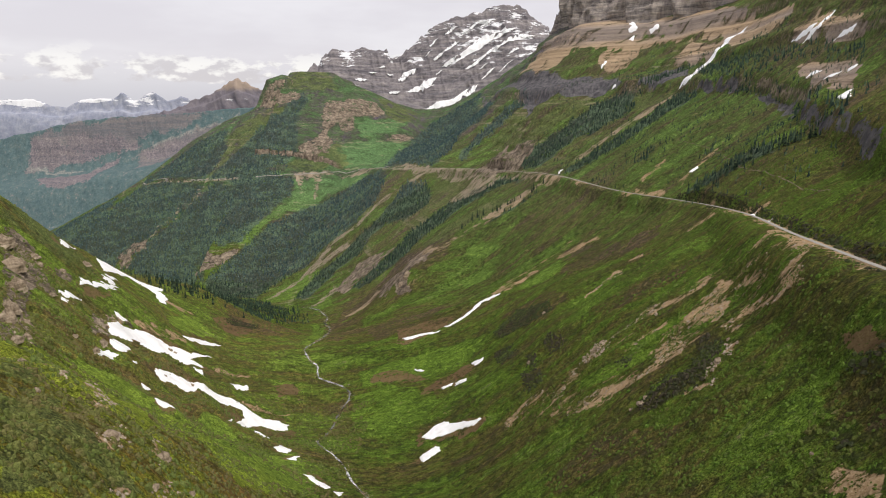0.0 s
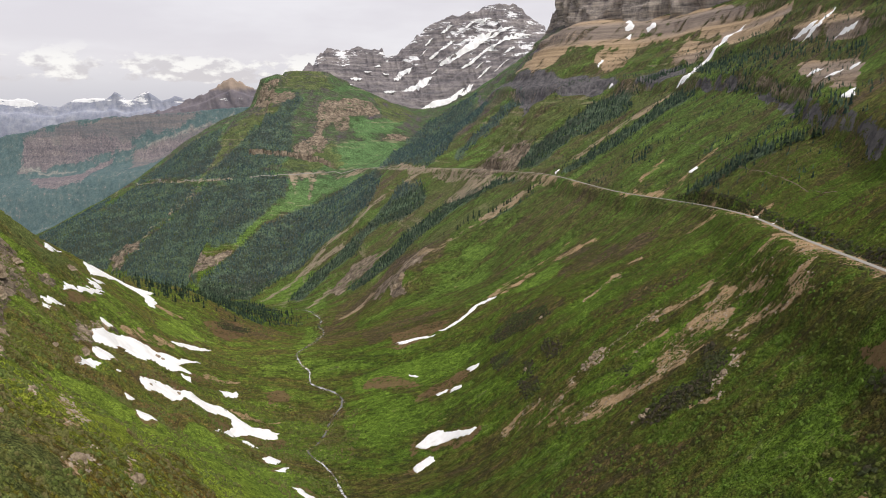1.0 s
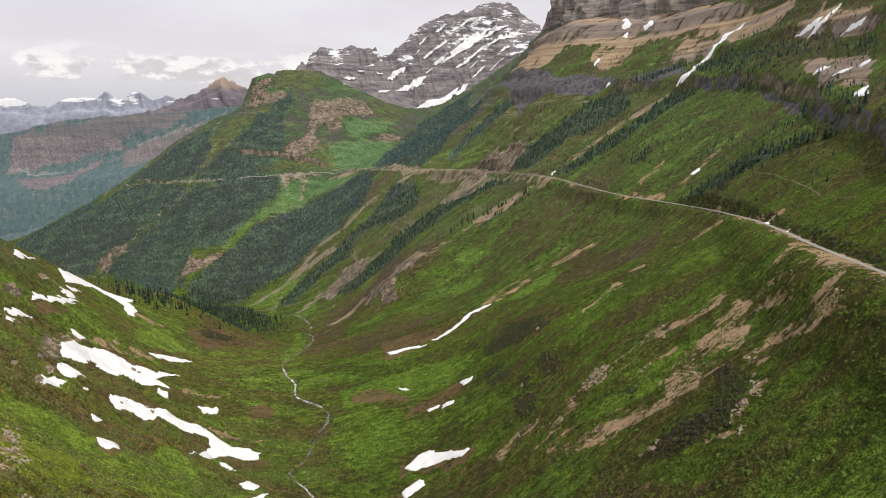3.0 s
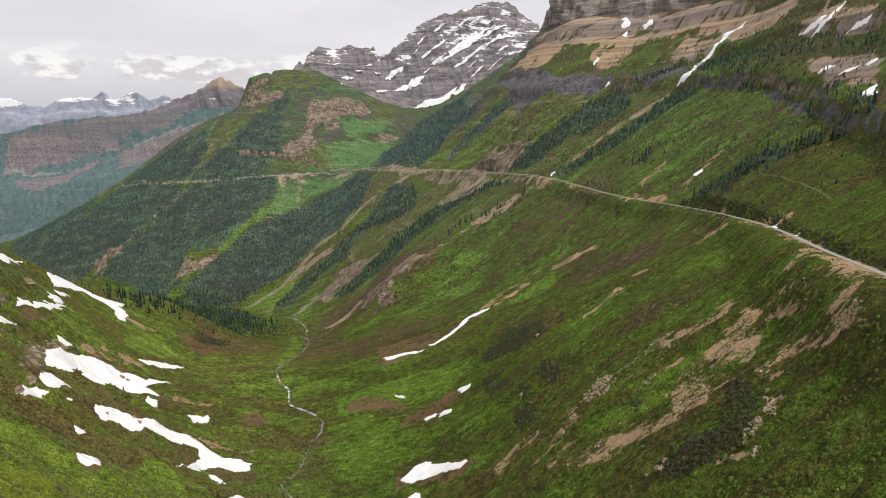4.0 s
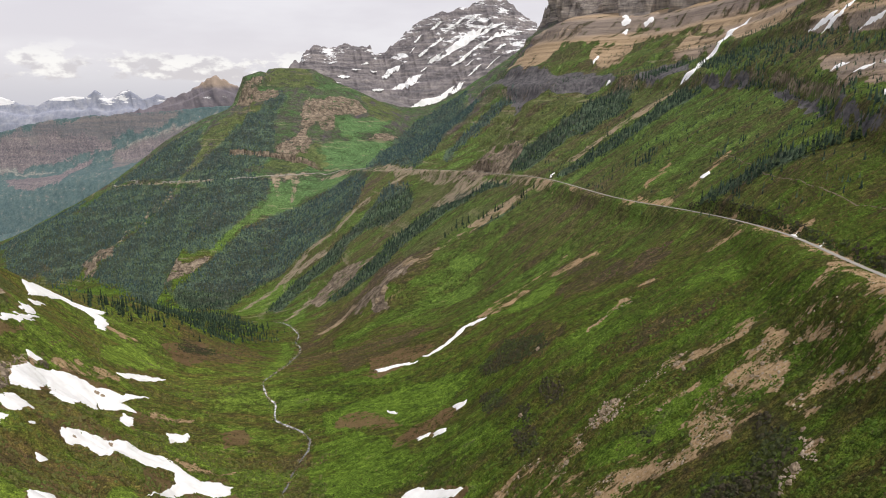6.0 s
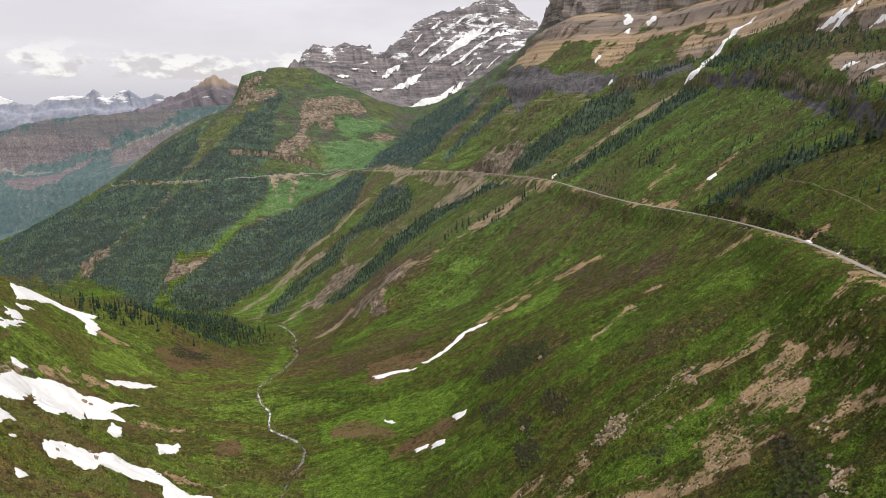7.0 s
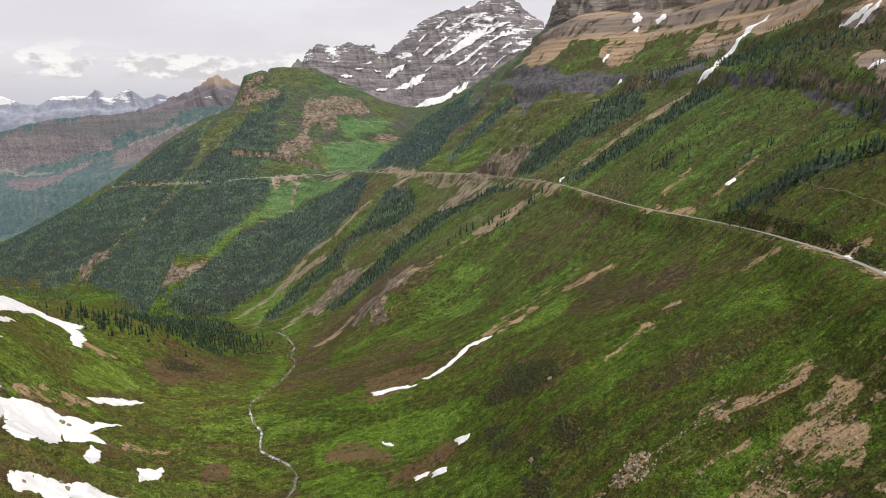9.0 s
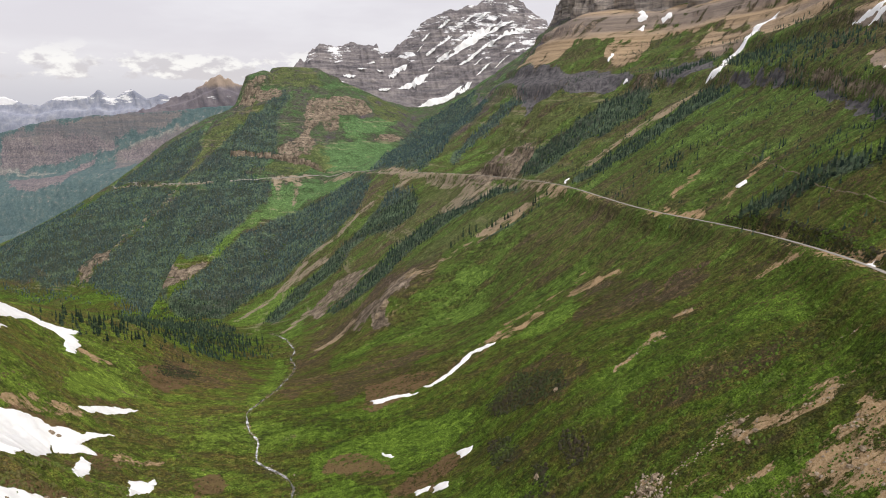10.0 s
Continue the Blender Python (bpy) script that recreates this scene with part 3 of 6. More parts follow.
# ---- mountains: a foot line and a crest line with rock steps between them ----
def even(points, n):
    """n places spread evenly along a broken line."""
    p = np.array(points, float)
    s = np.append(0, np.cumsum(np.linalg.norm(np.diff(p, axis=0), axis=1)))
    t = np.linspace(0, s[-1], n)
    return np.stack([np.interp(t, s, p[:, k]) for k in range(3)], 1)


def flank(foot, crest, u, v, steps, bulge, seed, lean=0.85, craggy=1.0):
    """Places on a mountain's flank: u from 0 to 1 along it, v from its foot at 0 to its crest at 1."""
    a, b = even(foot, 400), even(crest, 400)
    i = np.clip(u, 0, 1) * 399
    lo = [np.interp(i, np.arange(400), a[:, k]) for k in range(3)]
    hi = [np.interp(i, np.arange(400), b[:, k]) for k in range(3)]
    w = v + 0.9 * np.sin(2 * np.pi * steps * (v + 0.03 * grain(u * 9, u * 0, 1, seed))) / (2 * np.pi * steps)
    away = np.clip(v, 0, 1) ** lean
    x = lo[0] + (hi[0] - lo[0]) * v
    z = lo[2] + (hi[2] - lo[2]) * w
    y = lo[1] + (hi[1] - lo[1]) * away
    keep = np.clip(v * 6, 0, 1) * np.clip((1.02 - v) * 8, 0, 1)
    span = np.linalg.norm(a[-1, :2] - a[0, :2])
    rib = rough(u * span + 0.15 * z, z * 0.45, bulge * 2.2, 4, seed + 2)
    cut = 1 - np.abs(grain(u * span + 0.25 * z, z * 0.25, bulge * 1.7, seed + 9))
    push = keep * bulge * craggy * (0.5 * rib + 0.5 * cut ** 3)
    e = b[-1, :2] - b[0, :2]
    e = e / np.linalg.norm(e)
    return np.stack([x - e[1] * -push, y - push * e[0], z + 0.10 * push], -1)

# ---- what covers the ground: outlined areas, in metres of the plan ----
COVER = {kind: [] for kind in ("brush", "rock", "slab", "scree", "soil", "mud", "wood", "lush", "heath", "turf", "stone", "thin", "copse", "snow")}


def area(kind, *outline):
    COVER[kind].append(np.array(outline, float))


def inward(x, y, outline):
    """How far each place lies within an outline, in metres; negative outside."""
    far, inside = np.full(x.shape, 1e9), np.zeros(x.shape, bool)
    for a, b in zip(outline, np.roll(outline, -1, 0)):
        e = b - a
        t = np.clip(((x - a[0]) * e[0] + (y - a[1]) * e[1]) / max(e @ e, 1e-6), 0, 1)
        far = np.minimum(far, np.hypot(x - a[0] - t * e[0], y - a[1] - t * e[1]))
        if b[1] != a[1]:
            inside ^= ((a[1] > y) != (b[1] > y)) & (x < a[0] + (y - a[1]) * e[0] / (b[1] - a[1]))
    return np.where(inside, far, -far)


area("wood", (-755, 3511), (-706, 3438), (-724, 3354), (-726, 3214), (-689, 3062), (-676, 2973), (-701, 2849), (-855, 2798), (-1067, 3010), (-1121, 3025), (-1074, 3076), (-1018, 3160), (-968, 3228), (-927, 3335), (-844, 3303), (-798, 3390))
area("wood", (-1131, 3405), (-1119, 3277), (-1071, 3210), (-1099, 3122), (-1132, 3024), (-1356, 3109), (-1619, 3397), (-1534, 3482), (-1420, 3475), (-1332, 3491))
area("wood", (-1494, 3140), (-1121, 2978), (-1125, 2915), (-1166, 2791), (-1220, 2685), (-1256, 2606), (-1341, 2560), (-1361, 2528), (-1486, 2577), (-1597, 2620), (-1603, 2677), (-1540, 2789))
area("wood", (-1080, 2971), (-655, 2746), (-641, 2641), (-692, 2519), (-753, 2426), (-760, 2344), (-827, 2330), (-975, 2424), (-841, 2137), (-1039, 2319), (-1223, 2451), (-1292, 2504), (-1256, 2579), (-1196, 2714), (-1137, 2814))
area("wood", (-264, 2617), (-220, 2501), (-232, 2337), (-268, 2261), (-304, 2206), (-385, 2196), (-440, 2193), (-487, 2156), (-591, 2111), (-625, 2009), (-786, 2086), (-836, 2136), (-805, 2228), (-749, 2303), (-676, 2452), (-604, 2531), (-529, 2571), (-440, 2603), (-357, 2632))
area("wood", (-247, 2675), (-202, 2997), (-151, 3275), (-59, 3565), (95, 3686), (223, 3735), (187, 3516), (95, 3402), (16, 2946), (-40, 2407), (-38, 2283))
area("wood", (-131, 2279), (-46, 2135), (-43, 1996), (-114, 1982), (-190, 2050), (-238, 2033), (-265, 1967), (-335, 1946), (-374, 1877), (-404, 1793), (-446, 1820), (-420, 2019), (-348, 2040), (-299, 2080), (-214, 2112), (-178, 2173))
area("wood", (199, 1583), (148, 1682), (63, 1686), (-6, 1694), (-64, 1698), (-93, 1641), (-163, 1622), (-218, 1607), (-244, 1664), (-176, 1740), (-134, 1789), (-90, 1842), (-19, 1874), (53, 1860), (124, 1747), (166, 1733))
area("wood", (224, 1406), (182, 1398), (127, 1405), (108, 1409), (114, 1422), (160, 1407), (201, 1409))
area("wood", (456, 1809), (506, 1752), (459, 1612), (412, 1629), (376, 1597), (332, 1634), (287, 1607), (241, 1609), (199, 1740), (223, 1753), (267, 1743), (309, 1736), (352, 1744), (396, 1754))
area("wood", (546, 1487), (536, 1376), (499, 1380), (451, 1396), (399, 1406), (344, 1410), (295, 1392), (269, 1405), (283, 1436), (348, 1473), (410, 1487), (466, 1477), (511, 1468))
area("wood", (324, 2364), (286, 2370), (224, 2327), (173, 2324), (105, 2282), (74, 2205), (55, 2276), (146, 2397), (224, 2422), (275, 2449))
area("wood", (225, 2859), (156, 2505), (95, 2557), (40, 2443), (-19, 2301), (-48, 2363), (3, 2924), (89, 3427), (184, 3455))
area("wood", (509, 1755), (560, 1741), (636, 1759), (650, 1687), (616, 1703), (552, 1673), (519, 1737))
area("copse", (644, 1656), (638, 1459), (638, 1305), (645, 1227), (655, 1150), (632, 1000), (611, 967), (633, 1082), (623, 1152), (606, 1184), (583, 1137), (574, 1187), (560, 1279), (558, 1398))
area("copse", (557, 1271), (571, 1201), (576, 1090), (492, 871), (478, 766), (445, 715), (472, 813), (559, 1013), (568, 1103), (564, 1201))
area("wood", (432, 847), (419, 800), (411, 818), (400, 844), (386, 867), (373, 897), (368, 942), (382, 950), (394, 913), (413, 898))
area("copse", (-1379, 2542), (-1201, 2451), (-1042, 2378), (-843, 2143), (-738, 2107), (-545, 1840), (-381, 1528), (-324, 1452), (-388, 1415), (-411, 1278), (-509, 1394), (-502, 1229), (-1088, 2339), (-1239, 2437))
area("rock", (-629, 3421), (-473, 3543), (-366, 3588), (-321, 3484), (-329, 3408), (-447, 3335), (-445, 3230), (-481, 3178), (-544, 3241), (-569, 3141), (-514, 3045), (-542, 2982), (-596, 2936), (-640, 2905), (-673, 2994), (-644, 3054), (-606, 3129), (-614, 3254))
area("rock", (-1007, 3536), (-969, 3543), (-911, 3529), (-794, 3530), (-756, 3487), (-769, 3414), (-849, 3389))
area("rock", (-851, 3583), (-879, 3546), (-918, 3530), (-956, 3541), (-917, 3563))
area("rock", (-293, 3162), (-251, 3241), (-167, 3325), (-133, 3310), (-189, 3213))
area("rock", (-131, 1788), (-177, 1782), (-195, 1721), (-227, 1693), (-267, 1657), (-318, 1780), (-290, 1832), (-258, 1886), (-202, 1860))
area("rock", (138, 1917), (171, 1936), (204, 1854), (264, 1770), (234, 1728), (204, 1722), (168, 1753), (130, 1803), (101, 1947))
area("rock", (-88, 1597), (-46, 1394), (-15, 1404), (-44, 1354), (-80, 1364), (-71, 1287), (-93, 1293), (-106, 1366), (-125, 1326), (-146, 1355), (-149, 1488), (-124, 1503), (-88, 1417))
area("rock", (-970, 2409), (-851, 2281), (-801, 2311), (-753, 2317), (-786, 2261), (-828, 2212), (-864, 2181))
area("rock", (-1371, 2576), (-1312, 2626), (-1239, 2620), (-1244, 2576), (-1289, 2549), (-1285, 2488), (-1325, 2507))
area("slab", (205, 3761), (309, 2618), (401, 2390), (533, 2204), (498, 1810), (465, 1847), (394, 1884), (326, 1937), (288, 2424), (243, 2856))
area("slab", (554, 1467), (559, 1367), (563, 1258), (559, 1226), (549, 1340), (552, 1445))
area("slab", (566, 1186), (567, 1115), (564, 1035), (474, 838), (458, 780), (441, 707), (438, 703), (460, 793), (467, 836), (536, 997), (560, 1085), (557, 1148))
area("slab", (521, 1750), (626, 1851), (646, 1731), (594, 1593), (551, 1651), (525, 1738))
area("scree", (464, 2819), (531, 2848), (702, 2516), (891, 2235), (858, 1865), (845, 1888), (741, 2314), (491, 2473))
area("scree", (461, 2843), (492, 2481), (581, 2433), (744, 2326), (814, 2039), (846, 1899), (805, 1746), (804, 1830), (777, 1979), (747, 2069), (718, 2236), (570, 2377), (484, 2426), (410, 2429), (355, 2458), (316, 2757), (367, 2735), (427, 2843))
area("scree", (553, 2339), (620, 2344), (685, 2274), (598, 2123), (570, 2174), (544, 2255))
area("scree", (663, 1918), (752, 2017), (760, 1809), (670, 1637), (650, 1687), (643, 1797))
area("scree", (810, 1912), (854, 1852), (808, 1602), (750, 1429), (716, 1403), (689, 1452), (663, 1493), (740, 1762))
area("scree", (606, 1120), (622, 1091), (617, 1006), (613, 971), (514, 819), (514, 855), (537, 933), (580, 1041))
area("scree", (657, 1254), (702, 1254), (691, 1097), (656, 1038), (653, 1091), (659, 1158), (651, 1204))
area("turf", (180, 2452), (287, 2417), (324, 1924), (427, 1860), (374, 1781), (308, 1773), (257, 1773), (195, 1880), (176, 2257), (217, 2292))
area("lush", (-509, 3015), (-419, 3107), (-293, 3162), (-187, 3180), (-233, 2768), (-387, 2851), (-453, 2884))
area("lush", (-441, 3280), (-313, 3396), (-175, 3477), (-273, 3246), (-399, 3159))
area("turf", (-374, 3723), (-124, 4184), (-175, 3477), (-313, 3396), (-309, 3517))
area("turf", (-813, 3354), (-929, 3465), (-1023, 3430), (-1090, 3359), (-1111, 3305), (-1071, 3210), (-1096, 3113), (-1118, 3016), (-1089, 3006), (-1019, 3164), (-969, 3233), (-927, 3338), (-847, 3314))
area("turf", (-649, 2946), (-542, 2982), (-518, 3068), (-473, 3028), (-416, 2887), (-619, 2801), (-696, 2826))
area("turf", (-885, 3810), (-675, 3786), (-573, 3618), (-705, 3525), (-835, 3558), (-861, 3576))
area("turf", (-24, 2258), (121, 1953), (89, 1787), (37, 1827), (-36, 1925), (-90, 1842), (-111, 1919), (-39, 2064))
area("turf", (184, 1514), (145, 1498), (93, 1461), (56, 1475), (6, 1436), (-31, 1453), (-50, 1623), (20, 1636), (101, 1604))
area("turf", (510, 1706), (546, 1511), (500, 1478), (470, 1569))
area("lush", (-452, 2878), (-408, 3014), (-261, 3091), (-177, 2652), (-247, 2666))
area("lush", (-641, 2746), (-476, 2798), (-302, 2664), (-377, 2611), (-498, 2647), (-540, 2569), (-626, 2513), (-681, 2473), (-733, 2391), (-751, 2345), (-775, 2358), (-763, 2424), (-710, 2505), (-659, 2565), (-629, 2626))
area("lush", (-597, 1978), (-475, 2100), (-410, 2056), (-430, 1904), (-456, 1809), (-523, 1819))
area("lush", (87, 1354), (53, 1355), (52, 1333), (95, 1305), (127, 1290))
area("lush", (39, 1276), (82, 1265), (109, 1201), (87, 1184), (48, 1211))
area("lush", (-341, 1794), (-358, 1723), (-326, 1532), (-294, 1595))
area("soil", (-198, 2268), (-185, 2237), (-295, 2169), (-386, 2167), (-443, 2101), (-506, 1999), (-566, 1907), (-580, 1935), (-518, 2031), (-463, 2133), (-406, 2201), (-305, 2199))
area("soil", (-321, 2106), (-304, 2068), (-370, 2066), (-447, 2073), (-464, 2119), (-387, 2119))
area("soil", (235, 1457), (209, 1422), (161, 1415), (116, 1408), (93, 1461), (145, 1498), (193, 1485))
area("soil", (549, 1500), (481, 1482), (429, 1503), (370, 1508), (313, 1478), (313, 1512), (370, 1529), (435, 1552), (490, 1525))
area("thin", (-1134, 3014), (-1105, 3006), (-1135, 2807), (-1215, 2700), (-1248, 2587), (-1270, 2602), (-1237, 2731), (-1165, 2846))
area("soil", (-652, 2779), (-621, 2812), (-527, 2820), (-327, 2764), (-306, 2679), (-475, 2789), (-544, 2781), (-533, 2638), (-542, 2638), (-575, 2768), (-603, 2766), (-587, 2662), (-598, 2661), (-629, 2736))
area("soil", (-233, 2642), (-34, 2273), (74, 2016), (143, 1813), (200, 1649), (247, 1447), (269, 1405), (255, 1356), (234, 1433), (198, 1630), (153, 1743), (108, 1723), (51, 1801), (13, 1890), (54, 1897), (94, 1912), (-33, 2220), (-72, 2257), (-109, 2229), (-126, 2249), (-104, 2320))
area("soil", (-145, 1454), (-191, 1415), (-229, 1417), (-239, 1445), (-197, 1454), (-160, 1494))
area("soil", (-304, 1767), (-329, 1732), (-348, 1678), (-346, 1616), (-366, 1694), (-351, 1765), (-323, 1802))
area("soil", (-20, 1425), (-5, 1400), (-46, 1378), (-76, 1382), (-87, 1548))
area("soil", (192, 1032), (222, 1035), (248, 1021), (255, 999), (216, 1004), (196, 1009))
area("soil", (100, 1007), (124, 992), (153, 1028), (154, 1001), (126, 976), (106, 978), (82, 987), (83, 1003))
area("soil", (223.1, 757.6), (222.0, 745.8), (203.7, 745.0), (194.1, 741.6), (181.5, 737.5), (174.3, 731.7), (172.5, 738.9), (190.6, 751.1), (201.3, 758.1), (213.6, 759.7))
area("soil", (252, 764), (230, 766), (230, 770), (251, 774))
area("soil", (265.8, 596.5), (269.6, 579.4), (270.4, 569.3), (266.8, 577.6), (264.6, 589.4))
area("soil", (323, 754), (319, 731), (312, 749), (296, 755), (298, 765), (316, 763))
area("soil", (330, 1097), (350, 1051), (359, 1008), (348, 1009), (329, 1038))
area("soil", (377, 1013), (410, 1038), (446, 1067), (463, 1079), (456, 1055), (416, 1034), (375, 997))
area("soil", (320.6, 657.0), (334.6, 665.2), (347.0, 661.8), (337.0, 652.2), (330.1, 660.4), (314.6, 641.5))
area("soil", (343, 1111), (396, 1139), (394, 1122), (348, 1099))
area("soil", (284.1, 541.4), (291.1, 533.2), (283.4, 503.4), (278.3, 472.2), (272.5, 453.2), (247.7, 418.4), (238.6, 411.8), (230.7, 410.8), (227.2, 412.8), (230.0, 421.8), (236.3, 424.0), (247.6, 429.6), (256.1, 461.1), (267.5, 476.5), (271.2, 501.5), (269.8, 514.0), (261.3, 514.0), (262.2, 520.7), (272.4, 524.6))
area("soil", (238.1, 404.2), (222.1, 379.5), (221.1, 395.0), (220.3, 401.3), (216.4, 420.2), (208.5, 426.1), (202.4, 425.2), (202.2, 436.4), (212.2, 433.3), (220.2, 427.0), (223.2, 410.1), (227.6, 409.6), (230.9, 405.4), (237.1, 409.4))
area("soil", (236.0, 518.0), (240.9, 506.3), (232.0, 491.7), (225.1, 487.8), (226.1, 473.4), (211.9, 461.4), (203.0, 446.7), (205.2, 467.1), (207.5, 486.2), (200.2, 488.9), (201.1, 503.8), (213.5, 507.9), (222.1, 511.1))
area("soil", (232.5, 492.8), (239.4, 487.0), (240.7, 469.5), (241.5, 460.5), (238.1, 456.9), (236.6, 478.5), (232.4, 487.8))
area("soil", (249.5, 503.9), (252.0, 490.8), (257.3, 478.2), (253.0, 480.4), (249.5, 491.8), (246.7, 501.7), (246.9, 511.7))
area("soil", (188.0, 502.3), (197.2, 492.6), (191.3, 480.1), (183.9, 452.0), (176.4, 439.0), (171.4, 448.6), (166.6, 448.6), (174.5, 476.4))
area("soil", (202.4, 566.2), (214.6, 546.2), (232.7, 542.9), (239.1, 540.2), (230.2, 537.2), (210.7, 536.7), (195.3, 547.6))
area("soil", (201.4, 586.1), (203.6, 575.1), (192.1, 544.2), (182.7, 552.0), (159.0, 548.2), (152.0, 552.4), (161.7, 557.2), (179.5, 560.8))
area("soil", (193.1, 515.9), (184.2, 516.8), (172.0, 519.9), (171.3, 523.7), (186.0, 521.8), (193.5, 521.7))
area("soil", (155.2, 465.8), (170.7, 466.5), (169.6, 448.0), (160.5, 445.3), (150.3, 447.8), (141.1, 463.2), (130.7, 474.2), (120.2, 474.7), (105.7, 490.1), (104.1, 500.5), (118.4, 497.1), (132.9, 495.4), (143.6, 482.0))
area("soil", (108.0, 550.7), (113.8, 548.1), (111.5, 532.8), (104.2, 530.8), (98.8, 546.9), (102.9, 553.0))
area("soil", (76.2, 590.6), (94.0, 584.6), (100.6, 569.9), (87.3, 570.5), (73.3, 566.0), (64.2, 566.4), (63.0, 576.9))
area("soil", (212.2, 433.3), (204.4, 429.2), (207.2, 413.5), (201.0, 412.2), (200.7, 427.7))
area("soil", (155.8, 379.5), (163.4, 369.2), (167.6, 361.1), (161.2, 364.7), (155.0, 377.6))
area("heath", (202, 1039), (239, 1000), (261, 938), (254, 863), (212, 861), (180, 871), (185, 970))
area("heath", (276, 891), (303, 870), (290, 834), (255, 806), (239, 837))
area("heath", (-83, 1719), (31, 1435), (7, 1361), (-39, 1333), (-139, 1401), (-195, 1444), (-236, 1385), (-252, 1479), (-154, 1542))
area("heath", (166.5, 678.2), (201.7, 673.5), (227.8, 634.3), (251.9, 624.6), (237.9, 601.7), (208.3, 605.9), (178.2, 628.1), (159.0, 647.8))
area("heath", (87.9, 872.7), (141.1, 849.1), (159.8, 775.1), (126.9, 726.5), (87.4, 796.6))
area("heath", (-150, 1144), (-52, 1144), (7, 1143), (-18, 1020), (-60, 1001), (-107, 964))
area("heath", (-267, 1421), (-175, 1307), (-150, 1144), (-181, 1005), (-215, 1082))
area("heath", (-432, 1105), (-401, 1140), (-435, 1208), (-375, 1235), (-391, 1425), (-273, 1159), (-320, 1064), (-363, 1017))
area("lush", (262.3, 572.2), (270.2, 543.7), (275.2, 532.8), (261.4, 517.4), (252.0, 529.1), (242.2, 538.7), (227.9, 540.9), (214.6, 546.2), (217.5, 563.0), (242.1, 572.1))
area("lush", (126.6, 531.5), (139.8, 521.7), (161.7, 505.3), (175.3, 501.7), (169.2, 485.1), (154.1, 493.0), (138.4, 501.8), (124.4, 506.4), (119.9, 519.7))
area("lush", (158.2, 531.7), (177.6, 519.5), (196.9, 511.5), (209.5, 506.7), (201.1, 503.8), (178.2, 510.4), (155.9, 523.8))
area("lush", (-446, 971), (-430, 1059), (-380, 996), (-386, 922), (-406, 898))
area("lush", (-122, 855), (-37, 881), (37, 867), (58, 856), (42, 802), (-5, 799), (-60, 801), (-108, 807))
area("lush", (-123.1, 776.0), (-71.9, 790.4), (-17.1, 751.6), (-3.4, 701.4), (-25.6, 677.0), (-69.6, 665.0), (-106.5, 684.1))
area("lush", (211, 1020), (113, 970), (133, 938), (190, 957))
area("lush", (283.0, 709.7), (294.7, 678.3), (272.6, 640.0), (248.0, 688.1), (220.1, 714.7))
area("lush", (-249, 1035), (-256, 1174), (-311, 1449), (-271, 1381), (-227, 1092), (-219, 988))
area("mud", (-2, 776), (35, 789), (47, 771), (27, 750), (-4, 742), (-29, 738), (-27, 755))
area("mud", (-78, 844), (-48, 832), (-18, 786), (-73, 798), (-103, 818), (-98, 837))
area("mud", (-74, 1007), (-27, 1017), (20, 977), (-0, 954), (-40, 936), (-73, 946))
area("mud", (-336, 811), (-314, 819), (-295, 805), (-307, 775), (-321, 771))
area("mud", (-383, 726), (-395, 783), (-385, 785), (-358, 699), (-379, 712))
area("mud", (-261.2, 669.9), (-243.8, 691.2), (-232.2, 677.4), (-229.5, 654.2), (-227.8, 616.1), (-236.9, 632.2))
area("mud", (-275.0, 546.9), (-270.8, 566.9), (-226.7, 498.9), (-225.9, 484.6), (-236.9, 482.5))
area("mud", (-464, 780), (-458, 826), (-451, 835), (-450, 782), (-451, 759))
area("mud", (-417, 1090), (-384, 1173), (-346, 1104), (-353, 1034), (-386, 1053))
area("mud", (-237, 809), (-208, 825), (-192, 789), (-214, 777))
area("mud", (-222.7, 670.0), (-193.8, 672.3), (-179.4, 697.9), (-165.0, 649.9), (-190.7, 632.6))
area("mud", (-29.3, 644.9), (-13.7, 663.2), (29.6, 636.4), (43.9, 611.1), (33.4, 599.9), (-1.8, 620.3), (-28.7, 635.1))
area("soil", (-419, 807), (-407, 843), (-390, 874), (-369, 872), (-383, 844), (-403, 810), (-417, 793))
area("soil", (-331, 829), (-292, 831), (-254, 840), (-287, 818), (-310, 809))
area("soil", (-496, 1075), (-457, 1063), (-439, 1061), (-452, 1043), (-483, 1055))
area("soil", (-249, 719), (-209, 721), (-190, 735), (-197, 719), (-227, 705))
area("brush", (190.0, 448.5), (198.3, 434.5), (193.7, 413.8), (181.7, 390.0), (171.8, 381.6), (161.8, 375.8), (152.4, 377.5), (146.6, 388.4), (152.4, 396.2), (165.2, 400.6), (177.0, 414.2), (183.7, 431.6))
area("brush", (141.4, 418.3), (159.4, 419.6), (164.8, 402.8), (154.8, 383.2), (144.5, 383.2), (135.5, 402.1))
area("brush", (149.8, 515.7), (161.7, 505.3), (159.3, 497.8), (150.6, 505.3))
area("brush", (85.5, 648.4), (102.6, 625.5), (100.7, 598.0), (89.8, 604.3), (84.7, 621.0))
area("brush", (91.3, 674.9), (102.6, 660.1), (102.3, 639.9), (91.6, 655.7))
area("brush", (104.8, 862.9), (136.0, 780.8), (136.4, 747.1), (114.2, 758.9), (92.2, 780.8), (75.3, 806.8), (70.6, 833.9))
area("brush", (65.3, 762.4), (81.5, 738.3), (88.6, 697.4), (71.4, 694.6))
area("brush", (120.1, 686.9), (133.4, 644.5), (124.9, 639.2), (113.2, 661.0))
area("brush", (-416, 1156), (-368, 1155), (-346, 1104), (-384, 1094))
